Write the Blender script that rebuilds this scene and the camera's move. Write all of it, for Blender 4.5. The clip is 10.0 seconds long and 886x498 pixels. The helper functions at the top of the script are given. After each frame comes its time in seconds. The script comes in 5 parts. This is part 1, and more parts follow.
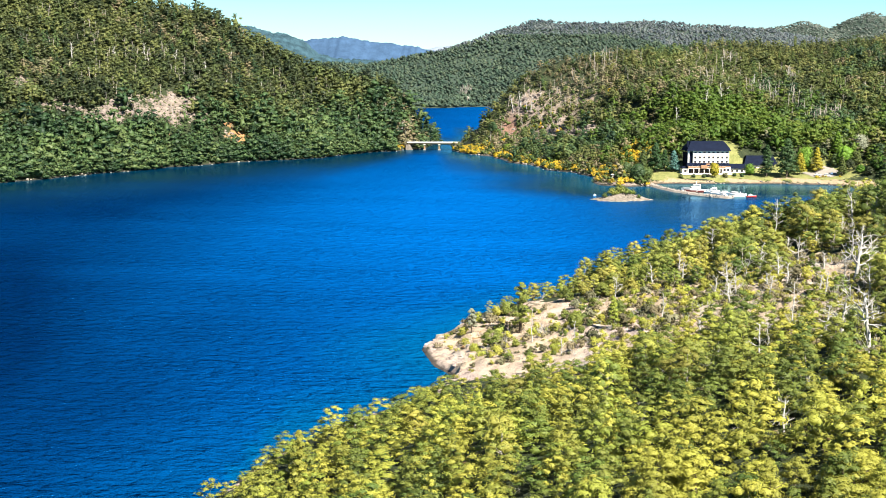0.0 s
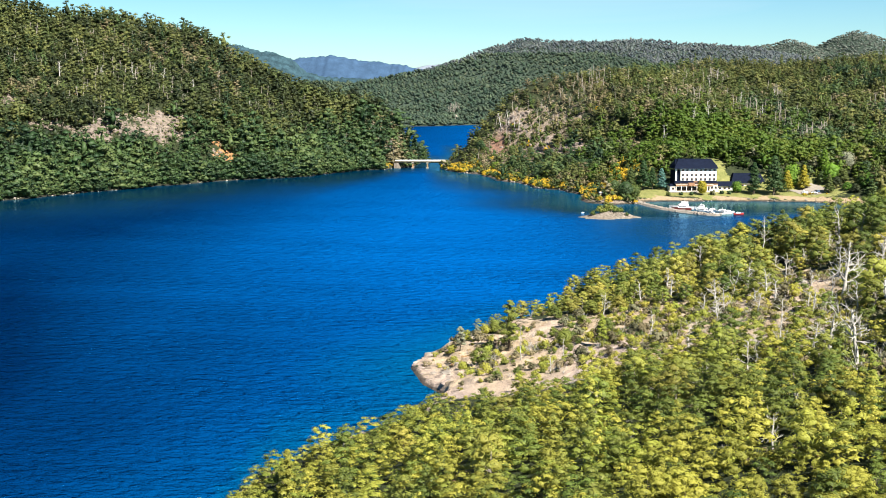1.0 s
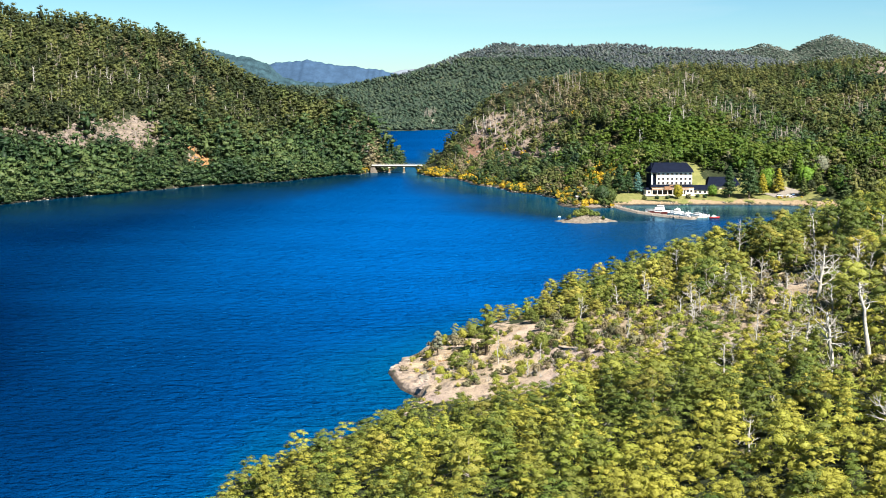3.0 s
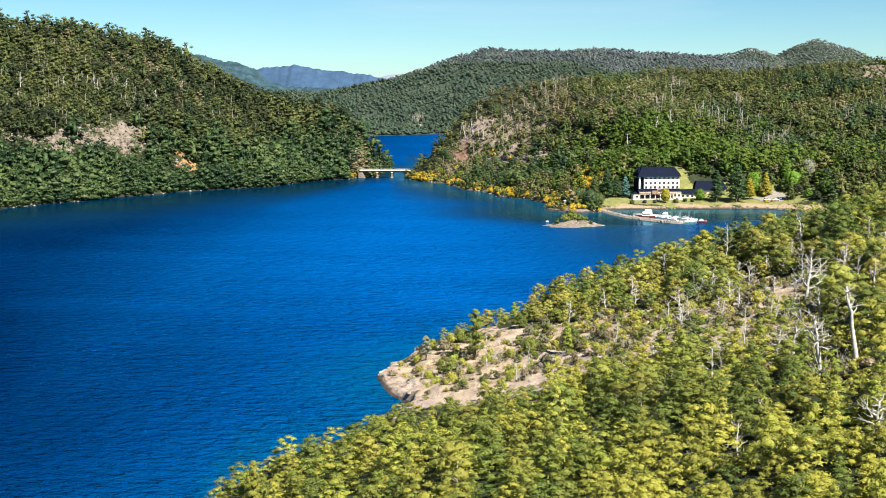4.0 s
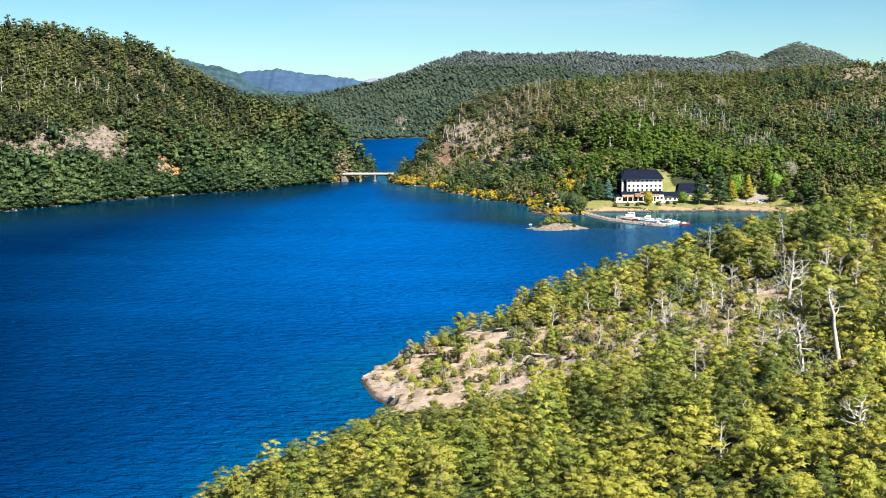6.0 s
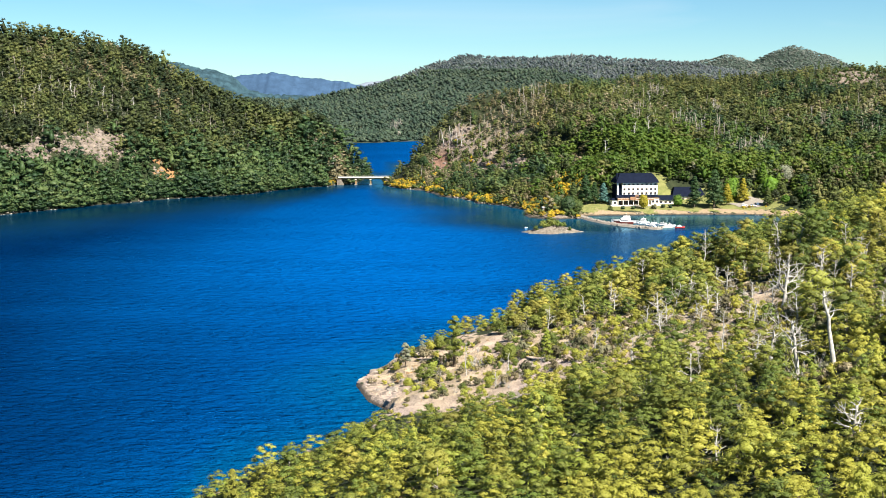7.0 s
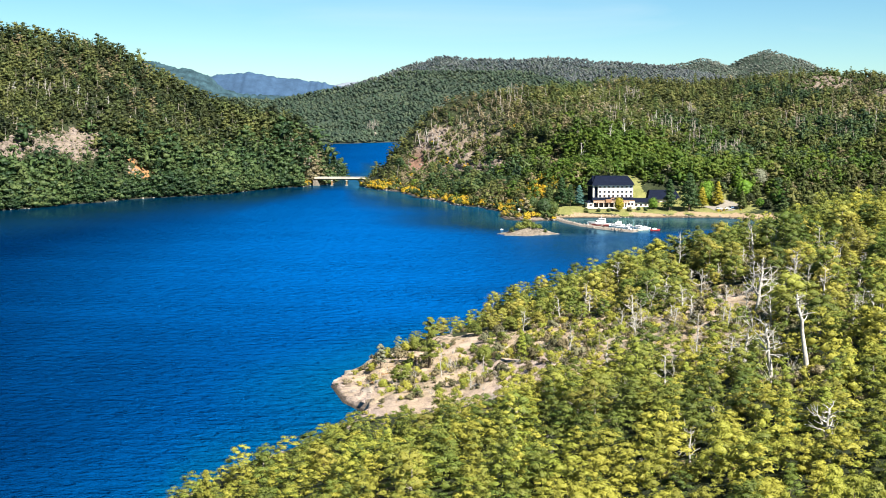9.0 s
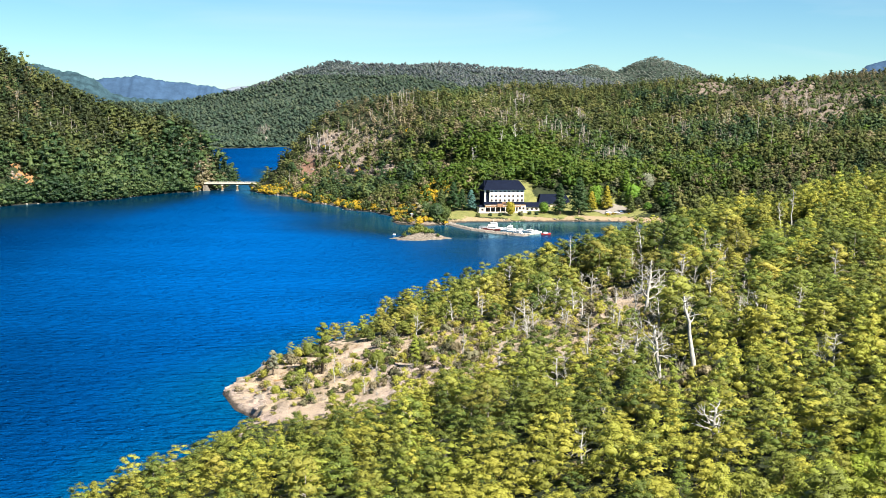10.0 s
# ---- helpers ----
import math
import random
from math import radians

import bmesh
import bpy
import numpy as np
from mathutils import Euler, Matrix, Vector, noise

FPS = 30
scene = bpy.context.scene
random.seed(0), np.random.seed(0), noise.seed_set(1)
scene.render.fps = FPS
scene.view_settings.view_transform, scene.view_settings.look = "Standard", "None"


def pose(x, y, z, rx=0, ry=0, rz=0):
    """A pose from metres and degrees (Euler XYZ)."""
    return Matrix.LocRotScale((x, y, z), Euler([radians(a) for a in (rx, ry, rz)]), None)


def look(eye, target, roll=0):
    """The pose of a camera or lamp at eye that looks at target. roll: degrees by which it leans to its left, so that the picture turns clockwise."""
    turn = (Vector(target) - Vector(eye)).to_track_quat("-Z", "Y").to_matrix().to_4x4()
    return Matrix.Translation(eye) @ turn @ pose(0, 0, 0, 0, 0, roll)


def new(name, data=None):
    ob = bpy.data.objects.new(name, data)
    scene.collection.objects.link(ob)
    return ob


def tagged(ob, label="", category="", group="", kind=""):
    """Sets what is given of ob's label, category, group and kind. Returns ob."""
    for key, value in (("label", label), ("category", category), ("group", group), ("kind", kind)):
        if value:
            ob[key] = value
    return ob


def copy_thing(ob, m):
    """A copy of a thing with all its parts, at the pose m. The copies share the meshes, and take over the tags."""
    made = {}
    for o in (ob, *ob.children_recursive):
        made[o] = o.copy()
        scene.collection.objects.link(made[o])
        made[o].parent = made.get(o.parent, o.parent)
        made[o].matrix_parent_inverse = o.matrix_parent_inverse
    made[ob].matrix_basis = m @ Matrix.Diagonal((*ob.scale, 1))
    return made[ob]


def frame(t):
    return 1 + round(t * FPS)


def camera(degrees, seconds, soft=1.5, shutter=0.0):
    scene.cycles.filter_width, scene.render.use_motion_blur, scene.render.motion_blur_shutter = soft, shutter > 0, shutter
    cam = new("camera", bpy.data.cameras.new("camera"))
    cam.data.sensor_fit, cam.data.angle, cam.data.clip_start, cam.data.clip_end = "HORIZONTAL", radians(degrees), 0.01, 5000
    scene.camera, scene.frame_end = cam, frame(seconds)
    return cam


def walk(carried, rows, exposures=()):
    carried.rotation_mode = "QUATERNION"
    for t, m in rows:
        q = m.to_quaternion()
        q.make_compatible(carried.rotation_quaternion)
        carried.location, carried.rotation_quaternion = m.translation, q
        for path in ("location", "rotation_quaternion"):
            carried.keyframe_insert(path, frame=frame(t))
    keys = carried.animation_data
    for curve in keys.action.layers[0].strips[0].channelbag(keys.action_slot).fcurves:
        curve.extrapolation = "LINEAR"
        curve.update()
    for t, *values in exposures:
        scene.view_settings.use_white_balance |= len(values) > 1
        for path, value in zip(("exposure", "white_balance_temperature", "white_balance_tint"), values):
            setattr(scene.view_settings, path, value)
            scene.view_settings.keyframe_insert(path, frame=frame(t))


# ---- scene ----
# ---- camera: stands on a lookout 80 m above the lake and turns ----
cam = camera(38.5, 10.0, soft=0.8)
EYE = 80.0
TURNS = [  # seconds, tilt, lean, heading in degrees
    (0, 81.687, -0.284, 2.349),
    (0.2, 81.96, -0.28, 2.09),
    (0.5, 82.181, -0.275, 1.888),
    (0.7, 82.42, -0.25, 1.83),
    (1, 82.506, -0.207, 1.811),
    (1.5, 82.521, -0.189, 1.572),
    (2, 82.561, -0.118, 1.350),
    (2.5, 82.580, -0.139, 1.126),
    (3, 82.711, -0.119, 0.750),
    (4.5, 82.984, -0.000, 0.000),
    (5, 83.022, -0.000, -0.203),
    (5.5, 83.035, 0.065, -0.414),
    (7, 83.235, 0.111, -0.776),
    (7.5, 83.313, 0.053, -0.882),
    (8, 83.354, -0.070, -1.004),
    (8.5, 83.302, -0.096, -1.102),
    (8.8, 83.30, -0.25, -1.326),
    (9, 83.298, -0.348, -1.824),
    (9.2, 83.46, -0.45, -2.618),
    (9.5, 83.574, -0.606, -3.735),
    (9.7, 83.57, -0.58, -4.547),
    (9.9, 83.57, -0.55, -5.79),
    (10, 83.550, -0.544, -6.680),
]
walk(cam, [(t, pose(0, 0, EYE, a, b, c)) for t, a, b, c in TURNS],
     exposures=[(0, 2.04), (0.5, 1.80), (1, 1.74), (3, 1.70), (4.5, 1.62), (7, 1.7), (10, 1.76)])

# ---- sky and sun ----
SUN_EL, SUN_AZ = 47.0, 142.0   # degrees above the horizon; clockwise from straight ahead
sun_way = Vector((math.sin(radians(SUN_AZ)) * math.cos(radians(SUN_EL)), math.cos(radians(SUN_AZ)) * math.cos(radians(SUN_EL)), math.sin(radians(SUN_EL))))
world = bpy.data.worlds.new("sky")
scene.world = world
world.use_nodes = True
wn, wl = world.node_tree.nodes, world.node_tree.links
sky = wn.new("ShaderNodeTexSky")
sky.sky_type, sky.sun_disc = "NISHITA", False
sky.sun_elevation, sky.sun_rotation = radians(SUN_EL), radians(SUN_AZ)
sky.altitude, sky.air_density, sky.dust_density, sky.ozone_density = 800, 0.85, 0.05, 3.0
tint = wn.new("ShaderNodeHueSaturation")
tint.inputs["Hue"].default_value, tint.inputs["Saturation"].default_value = 0.5, 1.15
wl.new(sky.outputs[0], tint.inputs["Color"])
blue = wn.new("ShaderNodeMix")
blue.data_type, blue.blend_type = "RGBA", "MULTIPLY"
blue.inputs[0].default_value, blue.inputs[7].default_value = 1.0, (0.79, 1.03, 1.05, 1)
wl.new(tint.outputs[0], blue.inputs[6])
# thin wisps of high cloud
way = wn.new("ShaderNodeMapping")
wl.new(wn.new("ShaderNodeTexCoord").outputs["Generated"], way.inputs["Vector"])
way.inputs["Scale"].default_value = (1.2, 1.2, 9.0)
wisp = wn.new("ShaderNodeTexNoise")
wisp.inputs["Scale"].default_value, wisp.inputs["Detail"].default_value, wisp.inputs["Distortion"].default_value = 2.6, 6, 0.8
wl.new(way.outputs[0], wisp.inputs["Vector"])
thin = wn.new("ShaderNodeMapRange")
thin.inputs[1].default_value, thin.inputs[2].default_value, thin.inputs[4].default_value = 0.55, 0.8, 0.16
wl.new(wisp.outputs["Fac"], thin.inputs[0])
cloud = wn.new("ShaderNodeMix")
cloud.data_type = "RGBA"
cloud.inputs[7].default_value = (9.0, 9.3, 9.6, 1)
wl.new(thin.outputs[0], cloud.inputs[0])
wl.new(blue.outputs[2], cloud.inputs[6])
wl.new(cloud.outputs[2], wn["Background"].inputs[0])
wn["Background"].inputs[1].default_value = 0.0355
sun = new("sun", bpy.data.lights.new("sun", "SUN"))
sun.data.energy, sun.data.angle, sun.data.color = 5.0, radians(0.5), (1.0, 0.95, 0.86)
sun.matrix_world = look(sun_way * 100, (0, 0, 0))

# ---- materials ----
class Nodes:
    """A small wrapper to write node trees."""
    def __init__(self, name, rough=0.7, spec=0.3):
        self.mat = bpy.data.materials.new(name)
        self.mat.use_nodes = True
        self.t = self.mat.node_tree
        self.b = self.t.nodes["Principled BSDF"]
        self.b.inputs["Roughness"].default_value = rough
        self.b.inputs["Specular IOR Level"].default_value = spec

    def put(self, socket, value):
        if isinstance(value, bpy.types.NodeSocket):
            self.t.links.new(value, socket)
        elif isinstance(value, (tuple, list)) and len(value) == 3 and socket.type == "RGBA":
            socket.default_value = (*value, 1)
        else:
            socket.default_value = value

    def pos(self):
        return self.t.nodes.new("ShaderNodeNewGeometry").outputs["Position"]

    def local(self):
        return self.t.nodes.new("ShaderNodeTexCoord").outputs["Object"]

    def scaled(self, vec, s):
        n = self.t.nodes.new("ShaderNodeMapping")
        self.put(n.inputs["Vector"], vec)
        n.inputs["Scale"].default_value = s
        return n.outputs[0]

    def noise(self, vec, scale, detail=4, rough=0.55, distort=0.0):
        n = self.t.nodes.new("ShaderNodeTexNoise")
        self.put(n.inputs["Vector"], vec)
        for k, v in (("Scale", scale), ("Detail", detail), ("Roughness", rough), ("Distortion", distort)):
            n.inputs[k].default_value = v
        return n.outputs["Fac"]

    def ramp(self, fac, stops):
        n = self.t.nodes.new("ShaderNodeValToRGB")
        self.put(n.inputs[0], fac)
        e = n.color_ramp.elements
        while len(e) < len(stops):
            e.new(0.5)
        for el, (p, c) in zip(e, stops):
            el.position = p
            el.color = (*c, 1) if len(c) == 3 else c
        return n.outputs[0]

    def steps(self, fac, lo, hi, a=0.0, b=1.0):
        n = self.t.nodes.new("ShaderNodeMapRange")
        self.put(n.inputs[0], fac)
        for i, v in enumerate((lo, hi, a, b)):
            n.inputs[i + 1].default_value = v
        return n.outputs[0]

    def mix(self, fac, a, b, mode="MIX"):
        n = self.t.nodes.new("ShaderNodeMix")
        n.data_type, n.blend_type = "RGBA", mode
        self.put(n.inputs[0], fac)
        self.put(n.inputs[6], a)
        self.put(n.inputs[7], b)
        return n.outputs[2]

    def math(self, op, a, b=0.0):
        n = self.t.nodes.new("ShaderNodeMath")
        n.operation = op
        self.put(n.inputs[0], a)
        self.put(n.inputs[1], b)
        return n.outputs[0]

    def attr(self, name):
        n = self.t.nodes.new("ShaderNodeAttribute")
        n.attribute_name = name
        return n.outputs["Fac"]

    def island(self):
        return self.t.nodes.new("ShaderNodeNewGeometry").outputs["Random Per Island"]

    def each(self):
        return self.t.nodes.new("ShaderNodeObjectInfo").outputs["Random"]

    def bump(self, height, strength=0.5, distance=0.1):
        n = self.t.nodes.new("ShaderNodeBump")
        n.inputs["Strength"].default_value = strength
        n.inputs["Distance"].default_value = distance
        self.put(n.inputs["Height"], height)
        self.put(self.b.inputs["Normal"], n.outputs[0])
        return n

    def color(self, value):
        self.put(self.b.inputs["Base Color"], value)
        return self


def leaf_material(name, dark, mid, light, glow=0.3, grain=4.5, gaps=0.0, each_spray=0.3, tree_weight=0.5):
    """Foliage: three greens, chosen tree by tree, spray by spray, leaf by leaf and in wide drifts. grain: leaves to the metre."""
    n = Nodes(name, 0.55, 0.22)
    p = n.pos()
    tree = n.math("FRACT", n.math("ADD", n.attr("tone"), n.each()))
    fresh = n.math("FRACT", n.math("MULTIPLY", tree, 7.31))
    leaf = n.noise(p, grain, 2, 0.6)
    fac = n.math("ADD", n.math("MULTIPLY", tree, tree_weight), n.steps(n.noise(p, 0.014, 3), 0.3, 0.7, -0.08, 0.42))
    fac = n.math("ADD", fac, n.steps(n.island(), 0, 1, -0.1, each_spray))
    fac = n.math("ADD", fac, n.steps(leaf, 0.3, 0.7, -0.07, 0.13))
    col = n.ramp(fac, [(0.2, dark), (0.55, mid), (0.95, light)])
    col = n.mix(n.steps(fresh, 0.5, 1.0, 0.0, 0.9), col, n.mix(1.0, col, (0.74, 0.93, 0.9), "MULTIPLY"))
    n.color(col)
    bump = n.bump(leaf, 0.3, 0.6 / grain)
    tr = n.t.nodes.new("ShaderNodeBsdfTranslucent")
    n.put(tr.inputs[0], n.mix(1.0, col, (1.0, 1.0, 0.75), "MULTIPLY"))
    n.t.links.new(bump.outputs[0], tr.inputs[1])
    mx = n.t.nodes.new("ShaderNodeMixShader")
    mx.inputs[0].default_value = glow
    n.t.links.new(n.b.outputs[0], mx.inputs[1])
    n.t.links.new(tr.outputs[0], mx.inputs[2])
    top = mx.outputs[0]
    if gaps:  # light falls through between the leaves
        hole = n.t.nodes.new("ShaderNodeMixShader")
        n.put(hole.inputs[0], n.steps(n.noise(p, grain * 1.5, 1, 0.5), 0.62 - gaps * 0.5, 0.64 - gaps * 0.5))
        n.t.links.new(top, hole.inputs[1])
        n.t.links.new(n.t.nodes.new("ShaderNodeBsdfTransparent").outputs[0], hole.inputs[2])
        top = hole.outputs[0]
    n.t.links.new(top, n.t.nodes["Material Output"].inputs[0])
    return n.mat


def plain(name, col, rough=0.6, var=0.12, scale=2.0, spec=0.3, metal=0.0, bump=0.0):
    """Painted or bare surface with stains and grain."""
    n = Nodes(name, rough, spec)
    p = n.local()
    f = n.math("ADD", n.math("MULTIPLY", n.noise(p, scale, 5), 0.6), n.math("MULTIPLY", n.noise(p, scale * 9, 3), 0.4))
    lo = tuple(c * (1 - 2.0 * var) for c in col)
    hi = tuple(min(1.0, c * (1 + 1.2 * var)) for c in col)
    n.color(n.ramp(f, [(0.3, lo), (0.7, hi)]))
    n.b.inputs["Metallic"].default_value = metal
    if bump:
        n.bump(f, 0.6, bump)
    return n.mat


def ground_material():
    n = Nodes("ground_cover", 0.85, 0.2)
    p = n.pos()
    fine, mid, wide = n.noise(p, 1.6, 6, 0.65), n.noise(p, 0.22, 5), n.noise(p, 0.03, 3)
    # floor kept near black: shade between the trees is put into its colour
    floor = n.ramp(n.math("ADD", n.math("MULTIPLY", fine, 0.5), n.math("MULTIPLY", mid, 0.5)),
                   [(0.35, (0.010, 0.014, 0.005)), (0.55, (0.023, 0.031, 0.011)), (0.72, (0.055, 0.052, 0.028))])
    # far off the floor takes the colour of the hazed canopy
    floor = n.mix(n.attr("far_canopy_tint"), floor, n.ramp(mid, [(0.35, (0.022, 0.036, 0.026)), (0.65, (0.040, 0.058, 0.040))]))
    rock = n.ramp(n.math("ADD", n.math("MULTIPLY", fine, 0.6), n.math("MULTIPLY", mid, 0.4)),
                  [(0.32, (0.085, 0.064, 0.052)), (0.45, (0.272, 0.208, 0.176)), (0.60, (0.408, 0.325, 0.280))])
    dry = n.ramp(mid, [(0.35, (0.25, 0.188, 0.118)), (0.6, (0.385, 0.30, 0.192))])
    rock = n.mix(n.steps(wide, 0.36, 0.54), rock, n.mix(n.steps(fine, 0.28, 0.55), rock, dry))
    grey = n.ramp(n.math("ADD", n.math("MULTIPLY", fine, 0.45), n.math("MULTIPLY", mid, 0.55)),
                  [(0.34, (0.045, 0.038, 0.032)), (0.46, (0.125, 0.10, 0.08)), (0.62, (0.205, 0.165, 0.13))])
    red = n.ramp(fine, [(0.35, (0.09, 0.05, 0.035)), (0.6, (0.22, 0.125, 0.085))])
    rock = n.mix(n.attr("grey_rock"), rock, grey)
    rock = n.mix(n.attr("red_rock"), rock, red)
    slip = n.ramp(fine, [(0.3, (0.19, 0.095, 0.038)), (0.7, (0.29, 0.16, 0.07))])
    lawn = n.ramp(n.math("ADD", n.math("MULTIPLY", fine, 0.4), n.math("MULTIPLY", mid, 0.6)),
                  [(0.35, (0.098, 0.112, 0.030)), (0.62, (0.188, 0.182, 0.062)), (0.75, (0.230, 0.205, 0.095))])
    sand = n.ramp(fine, [(0.35, (0.19, 0.135, 0.08)), (0.65, (0.31, 0.235, 0.15))])
    rough_edge = n.math("ADD", n.steps(n.noise(p, 0.55, 5), 0.3, 0.7, -0.25, 0.25), n.steps(n.noise(p, 0.09, 4), 0.3, 0.7, -0.4, 0.4))

    def zone(name):
        return n.steps(n.math("ADD", n.attr(name), rough_edge), 0.42, 0.58)
    col = n.mix(zone("bare_rock"), floor, rock)
    col = n.mix(zone("lawn"), col, lawn)
    col = n.mix(zone("sand"), col, sand)
    col = n.mix(zone("slip"), col, slip)
    # wet, algae-dark rock at the waterline
    split = n.t.nodes.new("ShaderNodeSeparateXYZ")
    n.put(split.inputs[0], p)
    wet = n.steps(n.math("ADD", split.outputs[2], n.steps(n.noise(p, 0.4, 4), 0.3, 0.7, -0.35, 0.35)), 0.5, 1.1, 0.85, 0.0)
    col = n.mix(wet, col, (0.022, 0.020, 0.017))
    n.color(col)
    n.bump(n.math("ADD", n.math("MULTIPLY", fine, 0.5), n.math("MULTIPLY", n.noise(p, 0.5, 6, 0.7), 1.2)), 0.9, 0.9)
    return n.mat


def water_material():
    """Deep blue water: its own colour and painted reflections, with a bluish sheen on the ripples."""
    n = Nodes("lake_water", 0.9, 0.0)
    p = n.pos()
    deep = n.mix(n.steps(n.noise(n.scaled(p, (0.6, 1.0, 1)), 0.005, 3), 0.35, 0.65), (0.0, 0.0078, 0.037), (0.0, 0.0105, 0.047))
    # reflected sky is put into the colour as a lighter blue
    deep = n.mix(n.attr("sky_bright"), deep, (0.0, 0.068, 0.252))
    # the hills' reflection is put into the colour as a near-black blue
    deep = n.mix(n.math("MULTIPLY", n.attr("calm_dark"), 0.8), deep, (0.0, 0.016, 0.031))
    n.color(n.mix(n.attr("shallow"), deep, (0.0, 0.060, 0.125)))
    turned = n.t.nodes.new("ShaderNodeMapping")
    n.put(turned.inputs["Vector"], p)
    turned.inputs["Rotation"].default_value = (0, 0, radians(20))
    turned.inputs["Scale"].default_value = (0.62, 1.0, 1)
    w = turned.outputs[0]
    gust = n.steps(n.noise(n.scaled(w, (0.5, 1, 1)), 0.02, 4), 0.35, 0.65, 0.6, 1.1)
    h = n.math("ADD", n.math("MULTIPLY", n.noise(w, 0.27, 4, 0.6, 0.4), 1.0), n.math("MULTIPLY", n.noise(w, 0.8, 3, 0.55), 0.3))
    calm_dark = n.attr("calm_dark")
    wave = n.math("MULTIPLY", n.math("MULTIPLY", h, gust), n.steps(calm_dark, 0, 0.85, 1.0, 0.04))
    n.bump(wave, 1.0, 6.0)
    b = n.t.nodes.new("ShaderNodeBump")
    b.inputs["Distance"].default_value = 3.6
    n.put(b.inputs["Height"], wave)
    sheen = n.t.nodes.new("ShaderNodeBsdfGlossy")
    n.put(sheen.inputs["Color"], n.mix(calm_dark, (0.02, 0.37, 1.0), (0.36, 0.64, 0.74)))
    n.put(sheen.inputs["Roughness"], n.steps(calm_dark, 0.2, 1, 0.22, 0.07))
    n.t.links.new(b.outputs[0], sheen.inputs["Normal"])
    mx = n.t.nodes.new("ShaderNodeMixShader")
    fr = n.t.nodes.new("ShaderNodeFresnel")
    fr.inputs["IOR"].default_value = 1.33
    n.t.links.new(b.outputs[0], fr.inputs["Normal"])
    n.put(mx.inputs[0], n.math("MINIMUM", n.math("MULTIPLY", fr.outputs[0], n.steps(calm_dark, 0, 1, 0.55, 0.9)), n.steps(calm_dark, 0, 1, 0.42, 0.7)))
    n.t.links.new(n.b.outputs[0], mx.inputs[1])
    n.t.links.new(sheen.outputs[0], mx.inputs[2])
    n.t.links.new(mx.outputs[0], n.t.nodes["Material Output"].inputs[0])
    return n.mat


M_ground = ground_material()
M_water = water_material()
M_leaf_near = leaf_material("yellow_green_foliage", (0.197, 0.203, 0.037), (0.294, 0.287, 0.048), (0.367, 0.352, 0.060), glow=0.4, grain=6.0, gaps=0.12, each_spray=0.08, tree_weight=0.8)
M_leaf_front = leaf_material("southern_beech_foliage", (0.197, 0.202, 0.036), (0.298, 0.288, 0.047), (0.367, 0.349, 0.061), glow=0.4, grain=5.4, gaps=0.12, each_spray=0.08, tree_weight=0.8)
M_leaf_cloud = leaf_material("olive_crown_foliage", (0.185, 0.176, 0.038), (0.298, 0.272, 0.052), (0.375, 0.335, 0.070), glow=0.4, grain=5.4, gaps=0.1, each_spray=0.08, tree_weight=0.8)
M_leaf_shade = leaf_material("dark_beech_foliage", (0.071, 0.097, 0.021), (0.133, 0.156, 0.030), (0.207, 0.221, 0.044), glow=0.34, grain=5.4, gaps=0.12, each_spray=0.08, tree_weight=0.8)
M_leaf_bright = leaf_material("bright_young_foliage", (0.260, 0.275, 0.036), (0.340, 0.350, 0.048), (0.420, 0.420, 0.064), glow=0.42, grain=6.0, gaps=0.12, each_spray=0.08)
M_leaf_hill = leaf_material("hillside_foliage", (0.016, 0.024, 0.009), (0.042, 0.053, 0.016), (0.098, 0.107, 0.031), glow=0.22, grain=2.2, each_spray=0.14, tree_weight=0.75)
M_leaf_dark = leaf_material("deep_green_foliage", (0.011, 0.027, 0.010), (0.030, 0.055, 0.017), (0.073, 0.100, 0.031), glow=0.15, grain=2.2, each_spray=0.14, tree_weight=0.75)
M_leaf_fresh = leaf_material("fresh_green_foliage", (0.038, 0.071, 0.009), (0.066, 0.105, 0.012), (0.098, 0.126, 0.018), glow=0.32, grain=2.2, each_spray=0.14, tree_weight=0.6)
M_leaf_olive = leaf_material("olive_foliage", (0.048, 0.074, 0.020), (0.074, 0.097, 0.023), (0.098, 0.113, 0.030), glow=0.32, grain=2.2, each_spray=0.18)
# the far, farther and twin greens have distance haze mixed into them
M_leaf_far = leaf_material("hazed_far_foliage", (0.026, 0.044, 0.031), (0.044, 0.067, 0.043), (0.075, 0.097, 0.058), glow=0.25, grain=0.4, each_spray=0.15, tree_weight=0.7)
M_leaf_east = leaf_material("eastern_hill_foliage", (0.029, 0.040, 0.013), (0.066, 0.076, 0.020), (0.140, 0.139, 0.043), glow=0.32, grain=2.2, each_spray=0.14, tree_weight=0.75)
M_leaf_farther = leaf_material("hazed_summit_foliage", (0.046, 0.058, 0.069), (0.078, 0.091, 0.097), (0.126, 0.139, 0.133), glow=0.25, grain=0.4, each_spray=0.15, tree_weight=0.7)
M_leaf_twin = leaf_material("hazed_peak_foliage", (0.081, 0.097, 0.084), (0.115, 0.130, 0.109), (0.173, 0.177, 0.152), glow=0.25, grain=0.4, each_spray=0.15, tree_weight=0.5)
# distance haze is part of these ridge colours
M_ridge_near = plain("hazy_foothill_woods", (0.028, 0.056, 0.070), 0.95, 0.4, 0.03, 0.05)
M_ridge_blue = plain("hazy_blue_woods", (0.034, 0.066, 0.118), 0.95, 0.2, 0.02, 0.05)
M_ridge_pale = plain("haze_pale_slopes", (0.17, 0.20, 0.24), 0.95, 0.15, 0.02, 0.05)
